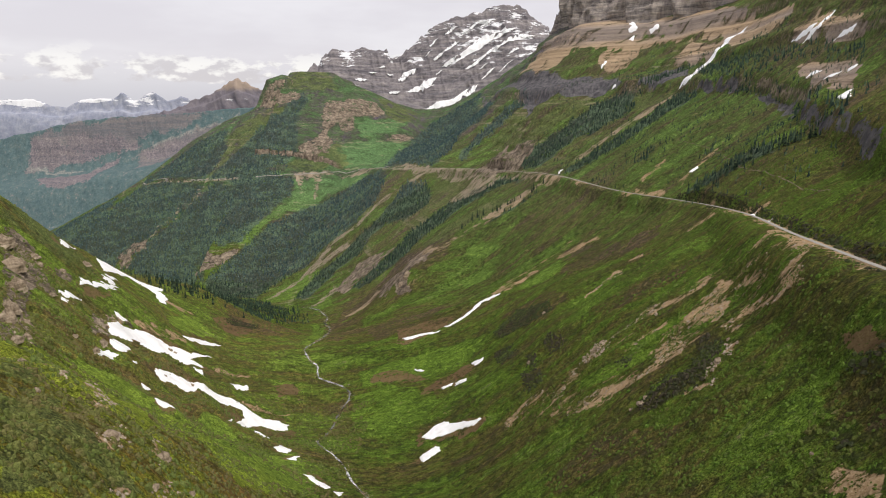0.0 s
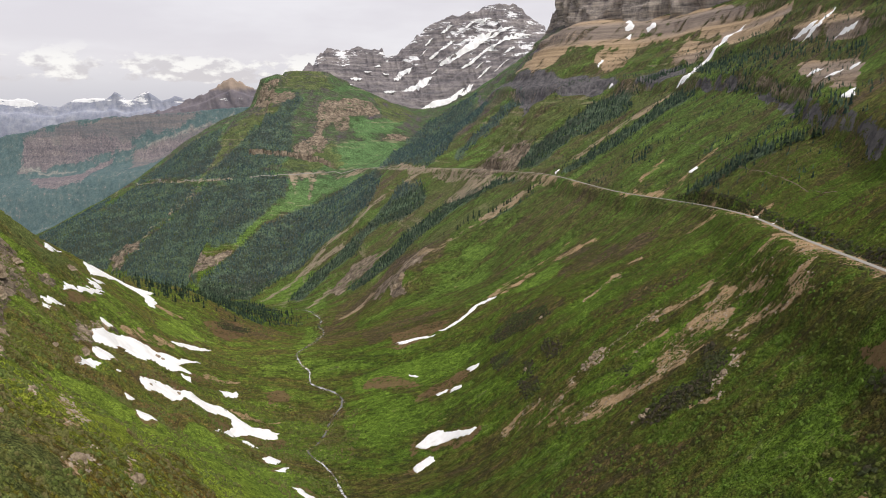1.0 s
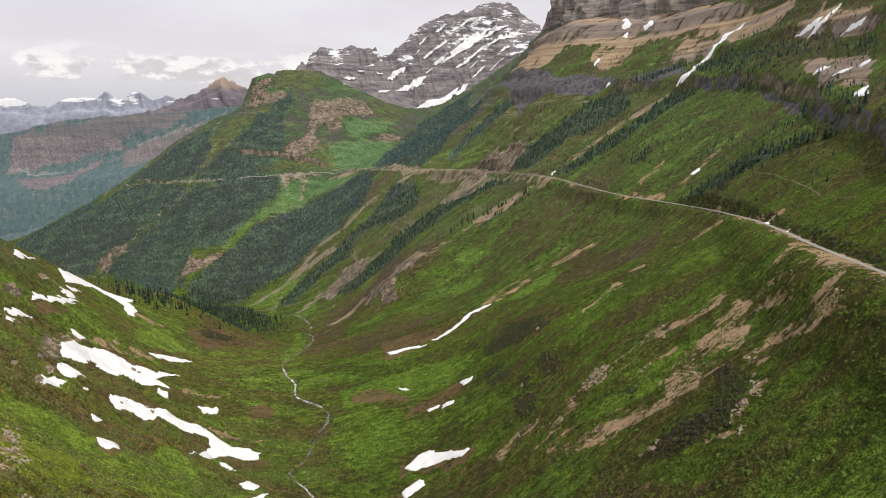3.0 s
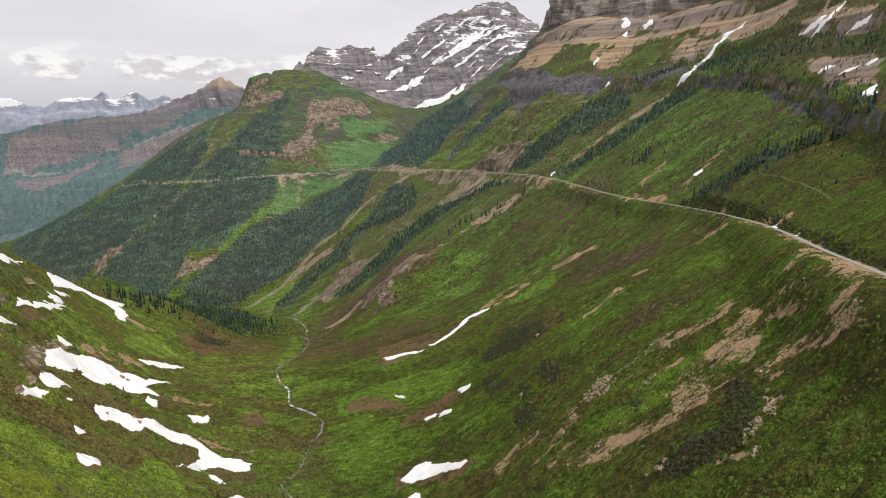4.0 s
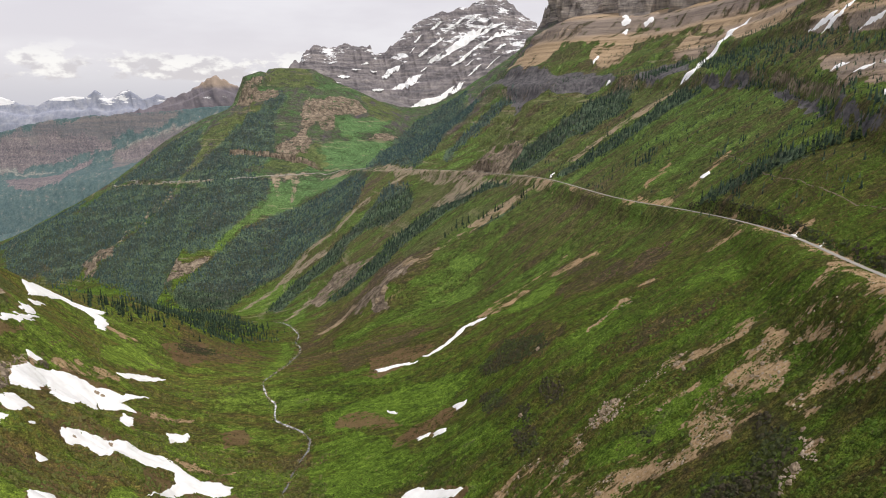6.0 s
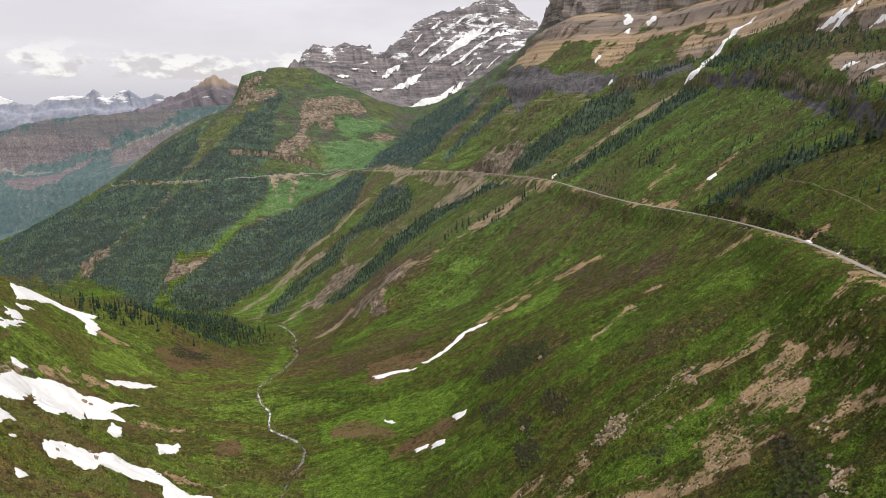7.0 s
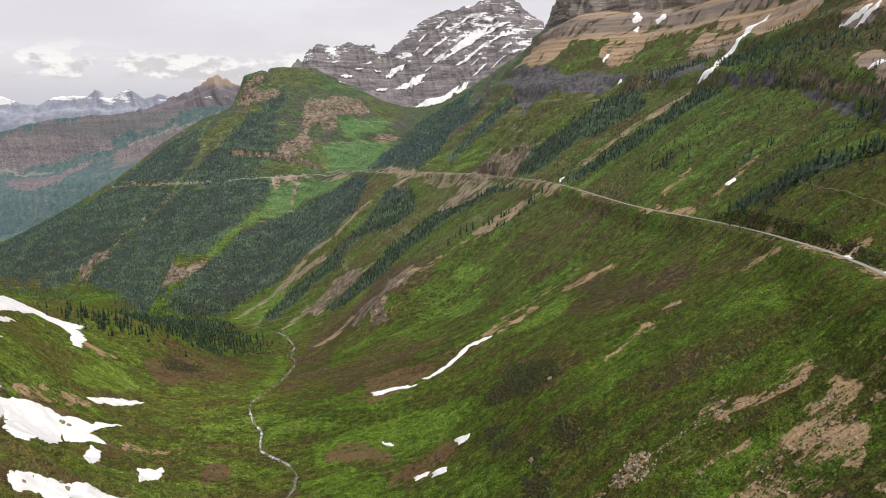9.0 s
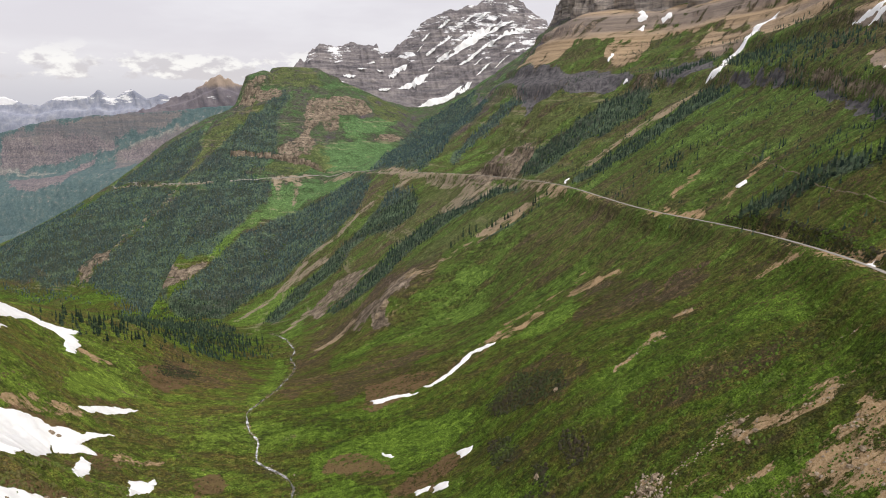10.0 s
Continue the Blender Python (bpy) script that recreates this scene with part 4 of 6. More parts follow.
area("brush", (359, 908), (330, 756), (344, 799), (361, 914))
area("stone", (146.4, 578.5), (153.6, 555.0), (147.2, 542.1), (136.7, 540.4), (129.4, 552.8), (128.0, 565.2), (138.8, 565.5))
area("stone", (120.4, 570.0), (127.0, 560.5), (124.4, 543.6), (118.3, 549.8))
area("stone", (190.0, 402.7), (191.5, 390.3), (186.6, 380.2), (182.1, 377.4), (182.5, 387.5))
area("stone", (173.9, 385.8), (179.4, 385.5), (175.0, 375.5), (167.8, 375.5), (166.7, 378.8))
area("stone", (162.9, 368.1), (166.6, 366.0), (169.1, 360.7), (166.2, 360.5), (162.1, 364.1))
area("stone", (-406, 702), (-427, 771), (-421, 800), (-404, 733), (-392, 701), (-382, 670))
area("rock", (-541.9, 761.4), (-533.9, 778.4), (-514.6, 776.7), (-473.5, 718.9), (-458.9, 714.0), (-443.0, 701.6), (-434.6, 676.9), (-455.7, 688.4), (-427.8, 631.0), (-396.5, 576.2), (-279.1, 406.9), (-280.4, 392.6), (-283.9, 383.1))
area("rock", (-421, 719), (-426, 773), (-384, 685), (-365, 635), (-374, 638))
area("rock", (-493, 777), (-476, 787), (-470, 771), (-474, 750))
area("rock", (-427, 802), (-418, 820), (-414, 795), (-420, 787))
area("stone", (-171.7, 293.1), (-180.9, 325.7), (-170.1, 306.7), (-159.5, 279.6), (-160.3, 271.7), (-163.6, 271.0))
area("stone", (-234.1, 362.1), (-260.8, 410.8), (-224.4, 353.3), (-225.4, 348.5))
area("stone", (-229.9, 377.2), (-261.0, 439.5), (-223.6, 385.2), (-221.4, 379.7), (-226.5, 379.8))
area("stone", (-141.7, 271.8), (-141.8, 293.7), (-134.4, 277.8), (-137.9, 264.7))
area("stone", (-146.7, 251.4), (-144.7, 260.4), (-141.3, 255.2), (-142.8, 245.8))
area("stone", (-183.2, 362.4), (-177.9, 356.6), (-154.4, 314.2), (-145.4, 291.3), (-157.4, 313.5))
area("heath", (101.7, 403.6), (121.5, 393.4), (139.2, 343.1), (128.0, 328.6), (103.7, 352.8), (79.6, 368.2), (69.7, 396.6))
area("heath", (178.9, 278.8), (188.9, 276.1), (191.5, 256.3), (175.0, 228.4), (172.0, 239.0), (173.6, 260.6))
area("mud", (197.0, 299.4), (200.7, 271.9), (195.0, 262.3), (192.8, 283.6))
area("soil", (152.0, 228.9), (160.3, 229.3), (160.7, 214.0), (157.8, 201.5), (154.8, 196.6), (148.5, 218.9))
area("brush", (165.2, 245.2), (169.0, 241.0), (167.3, 230.9), (163.5, 234.9))
area("brush", (191.7, 281.4), (195.7, 263.6), (190.3, 254.1), (187.7, 270.1))
area("turf", (-238.0, 318.5), (-238.6, 345.1), (-197.0, 301.5), (-158.3, 274.9), (-138.0, 262.3), (-161.7, 205.4))
area("turf", (-579, 821), (-590, 985), (-566, 988), (-479, 843), (-485, 803), (-527, 798), (-548, 771))
area("lush", (-308.1, 474.5), (-281.8, 504.1), (-248.7, 491.7), (-243.0, 619.2), (-205.8, 575.7), (-136.6, 435.4), (-141.7, 389.8), (-184.3, 442.8), (-190.8, 366.1), (-219.4, 354.4))
area("lush", (-173.8, 512.5), (-154.9, 595.1), (-115.3, 515.3), (-134.2, 413.6))
area("wood", (-1888, 2918), (-1773, 3161), (-1664, 3217), (-1479, 2736), (-1556, 2621), (-1349, 2514), (-1521, 2553), (-1653, 2562))
area("copse", (-1639, 2539), (-1512, 2536), (-1322, 2461), (-1179, 2311), (-1420, 2481), (-1613, 2495))
area("slab", (565.4, 1090.3), (484.2, 860.7), (454.1, 747.3), (420.5, 611.3), (388.8, 563.1), (439.2, 699.1), (470.7, 833.2))
area("brush", (237.6, 360.9), (228.6, 315.4), (251.1, 347.9), (267.6, 402.8))
area("stone", (-206.9, 343.6), (-223.0, 385.1), (-208.3, 366.8), (-193.2, 331.2))
area("soil", (229.8, 411.2), (234.4, 407.2), (243.5, 412.2), (224.1, 382.7), (222.2, 393.0), (220.7, 402.0), (222.7, 409.3), (226.2, 406.6))
area("soil", (238.7, 495.3), (241.7, 466.1), (242.9, 453.2), (239.6, 452.1), (237.8, 469.6), (234.2, 483.0))
area("soil", (217.1, 445.0), (224.6, 430.3), (226.6, 416.0), (223.0, 418.3), (218.2, 428.4), (212.2, 433.3))
area("soil", (219.5, 513.2), (230.9, 503.6), (228.9, 488.8), (215.3, 468.2), (207.5, 465.3), (208.7, 489.1), (207.6, 502.1))
area("soil", (174.7, 490.5), (183.8, 491.4), (190.4, 486.0), (178.0, 456.9), (169.6, 455.9), (163.6, 461.4))
area("thin", (202.3, 502.2), (220.8, 516.2), (237.5, 521.1), (252.4, 509.7), (258.8, 491.8), (266.9, 478.2), (272.5, 453.2), (219.2, 375.0), (218.2, 397.7), (211.8, 412.1), (199.7, 409.8), (197.5, 444.9), (175.7, 444.2), (162.7, 438.9), (144.0, 452.4), (124.8, 465.5), (102.1, 490.7), (91.2, 515.2), (109.7, 528.1), (135.4, 505.0), (158.2, 483.8), (177.1, 497.0), (186.5, 508.1))
area("thin", (59.9, 568.4), (86.6, 598.5), (109.8, 572.3), (128.3, 556.9), (150.0, 559.9), (165.4, 555.7), (202.8, 590.2), (202.4, 566.2), (188.9, 540.8), (162.8, 533.8), (147.8, 536.4), (131.8, 537.1), (118.1, 529.7), (103.9, 519.0), (82.2, 535.6), (62.9, 552.9))
area("thin", (204.4, 571.5), (224.5, 560.1), (245.9, 546.4), (259.9, 524.3), (275.8, 527.3), (270.0, 511.2), (255.1, 514.9), (240.8, 535.4), (218.2, 536.2), (198.5, 545.4))
area("thin", (199.1, 390.2), (205.2, 383.7), (208.7, 370.5), (207.3, 364.8), (201.6, 369.7), (194.0, 376.9))
area("copse", (426, 841), (447, 831), (455, 808), (434, 786), (415, 804))
area("copse", (490, 1092), (465, 1069), (429, 1055), (426, 1080), (464, 1091))
area("copse", (374, 1245), (405, 1252), (437, 1247), (426, 1228), (393, 1213), (365, 1200))
area("thin", (126, 1420), (54, 1414), (7, 1387), (-17, 1386), (7, 1420), (92, 1448))
area("thin", (221, 1048), (162, 1029), (108, 1003), (75, 1003), (113, 1046), (174, 1054), (219, 1064))


def field(kind, x, y, soft=1.0):
    """From 0 to 1: how much a place belongs to the areas of that kind, with ragged edges."""
    out = np.zeros(x.shape)
    for s in COVER[kind]:
        blur = soft * float(np.clip(0.0022 * np.hypot(*s.mean(0)), 0.9, 7.0))
        pad = 4 * blur
        m = (x > s[:, 0].min() - pad) & (x < s[:, 0].max() + pad) & (y > s[:, 1].min() - pad) & (y < s[:, 1].max() + pad)
        if not m.any():
            continue
        px, py = x[m], y[m]
        d = inward(px + 2.0 * blur * rough(px, py, 7 * blur, 3, 301), py + 2.0 * blur * rough(px, py, 7 * blur, 3, 311), s)
        out[m] = np.maximum(out[m], ease(d, -blur, blur))
    return out


# ---- the ground: one sheet, finer where it is near the valley's head ----
def ground_sheet():
    fine = np.arange(-45.0, 45.01, 0.125)
    turn = np.radians(np.concatenate([fine, np.arange(48.0, 313.0, 3.0)]))
    reach = np.concatenate([[0.5, 40, 90, 130, 160], 180 * np.exp(np.arange(0, 3.296, 0.0041))])
    r, a = np.meshgrid(reach, turn, indexing="ij")
    x, y = r * np.sin(a), r * np.cos(a)
    z = land(x.ravel(), y.ravel()).reshape(x.shape)
    z = np.where(r > 4750, z - (r - 4750) * 0.8, z)
    verts = np.stack([x, y, z], -1).reshape(-1, 3)
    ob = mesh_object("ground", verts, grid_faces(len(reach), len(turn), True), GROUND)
    fx, fy = x.ravel(), y.ravel()
    brook = nearest(fx, fy, STREAM_LINE)[0]
    road, _, side, _ = nearest(fx, fy, ROAD_LINE)
    one = np.ones(len(fx))
    verge = (1 - ease(road, 4, np.where(side > 0, 18, 11))) * (0.55 + 0.45 * ease(fy, 1200, 2300) + 0.7 * grain(fx, fy, 45, 71))
    soil = np.maximum(np.maximum(field("soil", fx, fy), np.maximum(0.8 * field("stone", fx, fy), 0.42 * field("thin", fx, fy))), np.maximum(verge, 0.55 * (1 - ease(brook, 1.5, 5)) * ease(fy, 380, 450) * ease(grain(fx, fy, 30, 73), -0.5, 0.5)))
    for name, channels in (("cover", (field("rock", fx, fy), soil, np.maximum(field("mud", fx, fy), 0.95 * field("snow", fx, fy, 3.6) * (1 - ease(fy, 950, 1100))), one)),
                           ("cliff", (field("slab", fx, fy), field("scree", fx, fy), field("brush", fx, fy), one)),
                           ("growth", (field("lush", fx, fy), np.maximum(field("heath", fx, fy), 0.2 * field("wood", fx, fy)), field("turf", fx, fy), field("wood", fx, fy)))):
        layer = ob.data.attributes.new(name, "FLOAT_COLOR", "POINT")
        layer.data.foreach_set("color", np.stack(channels, -1).astype(np.float32).ravel())
    return tagged(ob, "green alpine valley slopes with shrubs, soil and rock", "ground", kind="structure")


# ---- mountains ----
def mountain(name, label, foot, crest, mat, cols, rows, steps, bulge, seed, lean=0.85, craggy=1.0, behind=300, washes=()):
    u, v = np.meshgrid(np.linspace(0, 1, cols), np.linspace(0, 1, rows))
    p = flank(foot, crest, u, v, steps, bulge, seed, lean, craggy)
    # a jagged crest
    p[..., 2] += craggy * bulge * 0.42 * v ** 8 * rough(u * 1000, v * 0, 16, 4, seed + 5)
    top = p[-1]
    back = top.copy()
    back[:, 1] += behind * 0.25
    back[:, 2] -= behind * 0.6
    last = back.copy()
    last[:, 2] -= behind
    first = p[0].copy()
    first[:, 2] -= 150
    rows_all = np.concatenate([first[None], p, back[None], last[None]])
    ob = mesh_object(name, rows_all.reshape(-1, 3), grid_faces(rows + 3, cols), mat)
    if washes:
        share, up = np.meshgrid(np.linspace(0, 1, cols), np.concatenate([[0], np.linspace(0, 1, rows), [1, 1]]))
        share = share.ravel() + 0.008 * rough(share.ravel() * 40, up.ravel() * 10, 1.0, 3, seed)
        up = up.ravel() + 0.03 * rough(share * 40, up.ravel() * 10, 1.0, 3, seed + 1)
        bands = [np.max([ease(inward(share * 4, up, np.array(q) * (4, 1)), -0.03, 0.03) for q in washes[k]] + [0 * share], axis=0) for k in range(3)]
        layer = ob.data.attributes.new("wash", "FLOAT_COLOR", "POINT")
        layer.data.foreach_set("color", np.stack(bands + [share * 0 + 1], -1).astype(np.float32).ravel())
    return tagged(ob, label, "mountain")

SNOWY_FOOT = [(-1150, 4640, 480), (-890, 4620, 545), (-730, 4600, 545), (-525, 4560, 480), (-325, 4480, 430), (-110, 4390, 360), (60, 4400, 375), (295, 4480, 505), (530, 4550, 660), (750, 4600, 795), (900, 4620, 815)]
SNOWY_CREST = [(-1080, 4900, 600), (-1000, 4900, 670), (-965, 4900, 722), (-935, 4900, 702), (-890, 4900, 768), (-825, 4900, 815), (-725, 4900, 800), (-595, 4900, 830), (-505, 4900, 812), (-418, 4900, 820),
               (-395, 4900, 760), (-325, 4900, 765), (-265, 4900, 815), (-180, 4900, 895), (-55, 4900, 980), (70, 4900, 1030), (235, 4900, 1085), (355, 4900, 1105), (480, 4900, 1130), (560, 4900, 1118),
               (605, 4900, 1085), (675, 4900, 1032), (780, 4900, 980), (790, 4900, 920), (900, 4900, 845)]
mountain("snowy_mountain", "grey banded rock mountain streaked with old snow", SNOWY_FOOT, SNOWY_CREST, PEAK_ROCK, 420, 130, 11, 26, 100)
WALL_FOOT = [(500, 3120, 712), (535, 2900, 716), (600, 2650, 692), (690, 2420, 672), (810, 2300, 672), (905, 2150, 677), (960, 2050, 697), (1005, 2000, 712), (1150, 1750, 820), (1300, 1300, 930)]
WALL_CREST = [(530, 3140, 800), (560, 2990, 895), (655, 2760, 960), (800, 2560, 980), (950, 2420, 1010), (1050, 2280, 1030), (1120, 2180, 1050), (1200, 2100, 1080), (1400, 1800, 1150), (1600, 1300, 1200)]
mountain("cliff_wall", "grey and tan layered rock wall above green slopes", WALL_FOOT, WALL_CREST, GREY_WALL, 460, 90, 6, 34, 200, 1.0, 1.9)
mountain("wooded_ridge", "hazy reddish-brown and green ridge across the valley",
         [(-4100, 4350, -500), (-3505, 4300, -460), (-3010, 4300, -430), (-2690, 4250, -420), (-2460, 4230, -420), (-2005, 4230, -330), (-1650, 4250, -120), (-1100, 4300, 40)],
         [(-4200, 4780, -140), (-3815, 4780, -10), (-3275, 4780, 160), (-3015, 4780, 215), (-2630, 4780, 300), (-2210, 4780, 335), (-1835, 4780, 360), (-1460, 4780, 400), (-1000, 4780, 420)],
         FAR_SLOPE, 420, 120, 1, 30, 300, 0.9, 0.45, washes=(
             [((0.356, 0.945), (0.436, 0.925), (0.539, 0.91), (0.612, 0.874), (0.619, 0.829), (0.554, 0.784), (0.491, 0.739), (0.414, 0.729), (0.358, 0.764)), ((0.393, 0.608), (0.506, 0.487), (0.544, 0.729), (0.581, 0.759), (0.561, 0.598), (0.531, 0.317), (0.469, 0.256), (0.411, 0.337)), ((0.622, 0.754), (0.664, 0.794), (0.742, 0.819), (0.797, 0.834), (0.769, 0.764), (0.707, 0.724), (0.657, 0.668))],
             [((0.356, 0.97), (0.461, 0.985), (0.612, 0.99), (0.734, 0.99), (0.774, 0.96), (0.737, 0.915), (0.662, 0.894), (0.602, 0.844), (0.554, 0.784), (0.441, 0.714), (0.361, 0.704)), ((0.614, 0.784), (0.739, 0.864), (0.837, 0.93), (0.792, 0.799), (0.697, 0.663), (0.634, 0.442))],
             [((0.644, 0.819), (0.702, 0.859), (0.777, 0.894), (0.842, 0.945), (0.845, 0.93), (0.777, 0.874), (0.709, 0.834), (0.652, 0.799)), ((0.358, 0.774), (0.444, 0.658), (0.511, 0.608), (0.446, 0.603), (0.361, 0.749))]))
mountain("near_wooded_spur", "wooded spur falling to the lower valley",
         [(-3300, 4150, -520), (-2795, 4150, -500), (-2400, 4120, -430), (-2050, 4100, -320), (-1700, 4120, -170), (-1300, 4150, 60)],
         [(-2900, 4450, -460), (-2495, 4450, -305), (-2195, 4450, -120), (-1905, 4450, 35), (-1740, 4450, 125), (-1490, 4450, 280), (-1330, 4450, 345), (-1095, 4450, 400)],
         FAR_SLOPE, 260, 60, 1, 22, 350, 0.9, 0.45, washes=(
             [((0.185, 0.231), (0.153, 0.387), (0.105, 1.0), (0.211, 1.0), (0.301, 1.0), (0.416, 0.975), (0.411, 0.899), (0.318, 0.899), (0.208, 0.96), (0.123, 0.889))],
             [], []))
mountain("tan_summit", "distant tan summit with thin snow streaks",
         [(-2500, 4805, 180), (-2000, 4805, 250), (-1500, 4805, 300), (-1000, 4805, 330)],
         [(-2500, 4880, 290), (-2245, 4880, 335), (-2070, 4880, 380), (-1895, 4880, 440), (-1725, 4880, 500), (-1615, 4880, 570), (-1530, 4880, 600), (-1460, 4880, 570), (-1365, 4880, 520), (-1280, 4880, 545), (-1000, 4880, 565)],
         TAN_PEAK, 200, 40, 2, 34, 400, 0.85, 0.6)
mountain("distant_range", "distant snow-capped mountain range, coloured blue-grey for haze",
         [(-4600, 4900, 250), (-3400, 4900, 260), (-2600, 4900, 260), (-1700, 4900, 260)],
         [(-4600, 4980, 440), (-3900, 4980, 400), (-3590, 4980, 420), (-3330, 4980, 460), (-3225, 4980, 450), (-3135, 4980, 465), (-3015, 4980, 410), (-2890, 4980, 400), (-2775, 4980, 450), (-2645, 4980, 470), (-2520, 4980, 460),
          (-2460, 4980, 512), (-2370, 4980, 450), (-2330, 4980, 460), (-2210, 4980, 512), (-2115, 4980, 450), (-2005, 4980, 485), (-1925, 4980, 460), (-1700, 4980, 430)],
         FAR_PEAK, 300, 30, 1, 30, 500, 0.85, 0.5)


# ---- road, trail and brook ----
def ribbon(name, line, half, mat, lift, seed, ragged=0.0, across=5, surface=None):
    """A strip that follows a line over the ground."""
    p = np.asarray(line, float)
    d = np.gradient(p[:, :2], axis=0)
    d /= np.linalg.norm(d, axis=1)[:, None]
    side = np.stack([-d[:, 1], d[:, 0]], 1)
    s = np.append(0, np.cumsum(np.linalg.norm(np.diff(p[:, :2], axis=0), axis=1)))
    rows = []
    for c in np.linspace(-1, 1, across):
        w = half * (1 + ragged * rough(s, np.full(len(s), 40.0 * np.sign(c)), 14, 3, seed))
        q = p[:, :2] + side * (c * w)[:, None]
        z = p[:, 2] if surface is None else surface(q[:, 0], q[:, 1])
        far = np.hypot(q[:, 0], q[:, 1])
        rows.append(np.column_stack([q, z + lift + far * 0.0003 - (0.25 if abs(c) > 0.99 else 0)]))
    verts = np.stack(rows, 1).reshape(-1, 3)
    return mesh_object(name, verts, grid_faces(len(p), across), mat)


tagged(ribbon("road", curve(ROAD[:14], 6.0), 2.3, ROAD_STUFF, 0.25, 5, 0.06), "pale narrow mountain road cut into the slope", "road", kind="structure")
BUTTE_ROAD = [(-220, 2626, 0), (-272, 2690, 0), (-378, 2785, 0), (-480, 2825, 0), (-570, 2795, 0), (-646, 2781, 0), (-707, 2771, 0), (-799, 2762, 0), (-818, 2764, 0)]
BUTTE_ROAD_END = [(-878, 2985, 0), (-968, 2982, 0), (-1076, 2998, 0), (-1193, 3032, 0), (-1356, 3107, 0), (-1607, 3389, 0)]
for line in (BUTTE_ROAD, BUTTE_ROAD_END):
    tagged(ribbon("road_around_butte", curve(line, 10.0), 2.4, ROAD_STUFF, 0.6, 15, 0.5, 5, land), "thin pale road cut across the wooded butte", "road", kind="structure")

TRAIL = [(437, 1193, 0), (445, 1130, 0), (452, 1080, 0), (440, 998, 0), (402, 874, 0), (391, 807, 0), (379, 726, 0), (370, 665, 0), (359, 611, 0), (351, 571, 0)]
tagged(ribbon("trail", curve(TRAIL, 6.0), 0.4, footpath(), 0.2, 6, 0.3, 3, land), "narrow worn footpath across the green slope", "path", kind="structure")
tagged(ribbon("brook", np.column_stack([curve(BROOK, 2.5), 0 * curve(BROOK, 2.5)[:, 0]]), 0.85, WATER, 0.45, 8, 1.6, 5, land), "small white mountain brook in a stony bed", "stream", kind="structure")


# ---- snow ----
def snow_patch(*outline):
    """An old snow patch with a thin melting edge, from its outline in the plan."""
    s = np.array(outline, float)
    COVER["snow"].append(s)
    away = float(np.hypot(*s.mean(0)))
    cell = max(0.55, 0.0011 * away)
    gx, gy = np.arange(s[:, 0].min() - 3 * cell, s[:, 0].max() + 3.1 * cell, cell), np.arange(s[:, 1].min() - 3 * cell, s[:, 1].max() + 3.1 * cell, cell)
    x, y = np.meshgrid(gx, gy, indexing="ij")
    wx, wy = x + 2.2 * cell * rough(x, y, 8 * cell, 3, 321), y + 2.2 * cell * rough(x, y, 8 * cell, 3, 331)
    d = inward(wx, wy, s)
    deep = 0.10 + away * 0.0006 + np.clip(d * 0.35, 0, 0.8) + 0.15 * grain(x, y, 6 * cell, 341)
    z = land(x.ravel(), y.ravel()).reshape(x.shape) + np.where(d > 0, deep, np.maximum(0.1 + away * 0.0006 + 1.6 * d / cell, -2.0))
    faces = grid_faces(len(gx), len(gy))
    faces = faces[(d.ravel()[faces] > -1.3 * cell).any(1)]
    used, back = np.unique(faces, return_inverse=True)
    verts = np.stack([x, y, z], -1).reshape(-1, 3)[used]
    ob = mesh_object("snow_patch", verts, back.reshape(-1, 4), SNOW)
    return tagged(ob, "old white snow patch lying on the slope", "snow patch", "snow patches")


snow_patch((-572, 1017), (-582, 1065), (-566, 1082), (-544, 1088), (-526, 1102), (-509, 1110), (-509, 1088), (-489, 1074), (-473, 1035), (-482, 1034), (-505, 1064), (-524, 1077), (-533, 1066), (-544, 1057), (-545, 1032), (-544, 985))
snow_patch((-494, 889), (-495, 905), (-481, 898), (-476, 873), (-484, 873))
snow_patch((-533, 962), (-532, 977), (-529, 990), (-517, 948))
snow_patch((-477, 802), (-469, 811), (-467, 833), (-467, 867), (-461, 831), (-465, 800), (-467, 785))
snow_patch((-470, 839), (-475, 865), (-473, 886), (-467, 856))
snow_patch((-431, 789), (-427, 795), (-421, 796), (-424, 785))
snow_patch((-395, 708), (-416, 751), (-418, 774), (-408, 798), (-397, 809), (-386, 818), (-375, 820), (-368, 832), (-355, 833), (-336, 859), (-349, 826), (-350, 814), (-338, 815), (-330, 813), (-340, 797), (-359, 792), (-365, 799), (-336, 708), (-347, 709), (-363, 718), (-400, 773), (-374, 718), (-380, 701), (-385, 693))
snow_patch((-348.8, 628.7), (-372.1, 670.9), (-366.2, 674.8), (-357.8, 671.6), (-345.5, 662.8), (-338.8, 638.9), (-344.9, 629.6))
snow_patch((-352.8, 607.0), (-349.8, 618.8), (-340.2, 623.0), (-342.3, 617.2), (-339.9, 600.1), (-341.3, 589.6))
snow_patch((-333.0, 631.9), (-329.9, 640.3), (-328.1, 638.6), (-329.7, 631.9))
snow_patch((-338, 794), (-331, 797), (-313, 771), (-300, 732), (-315, 747))
snow_patch((-382, 878), (-378, 922), (-357, 955), (-360, 930), (-372, 876))
snow_patch((-281, 783), (-265, 798), (-258, 776), (-262, 737))
snow_patch((-309.2, 604.0), (-303.0, 606.9), (-300.3, 605.1), (-303.6, 595.5))
snow_patch((-247.6, 503.8), (-242.6, 507.8), (-239.7, 513.8), (-226.2, 492.1), (-232.7, 487.8), (-237.4, 485.5))
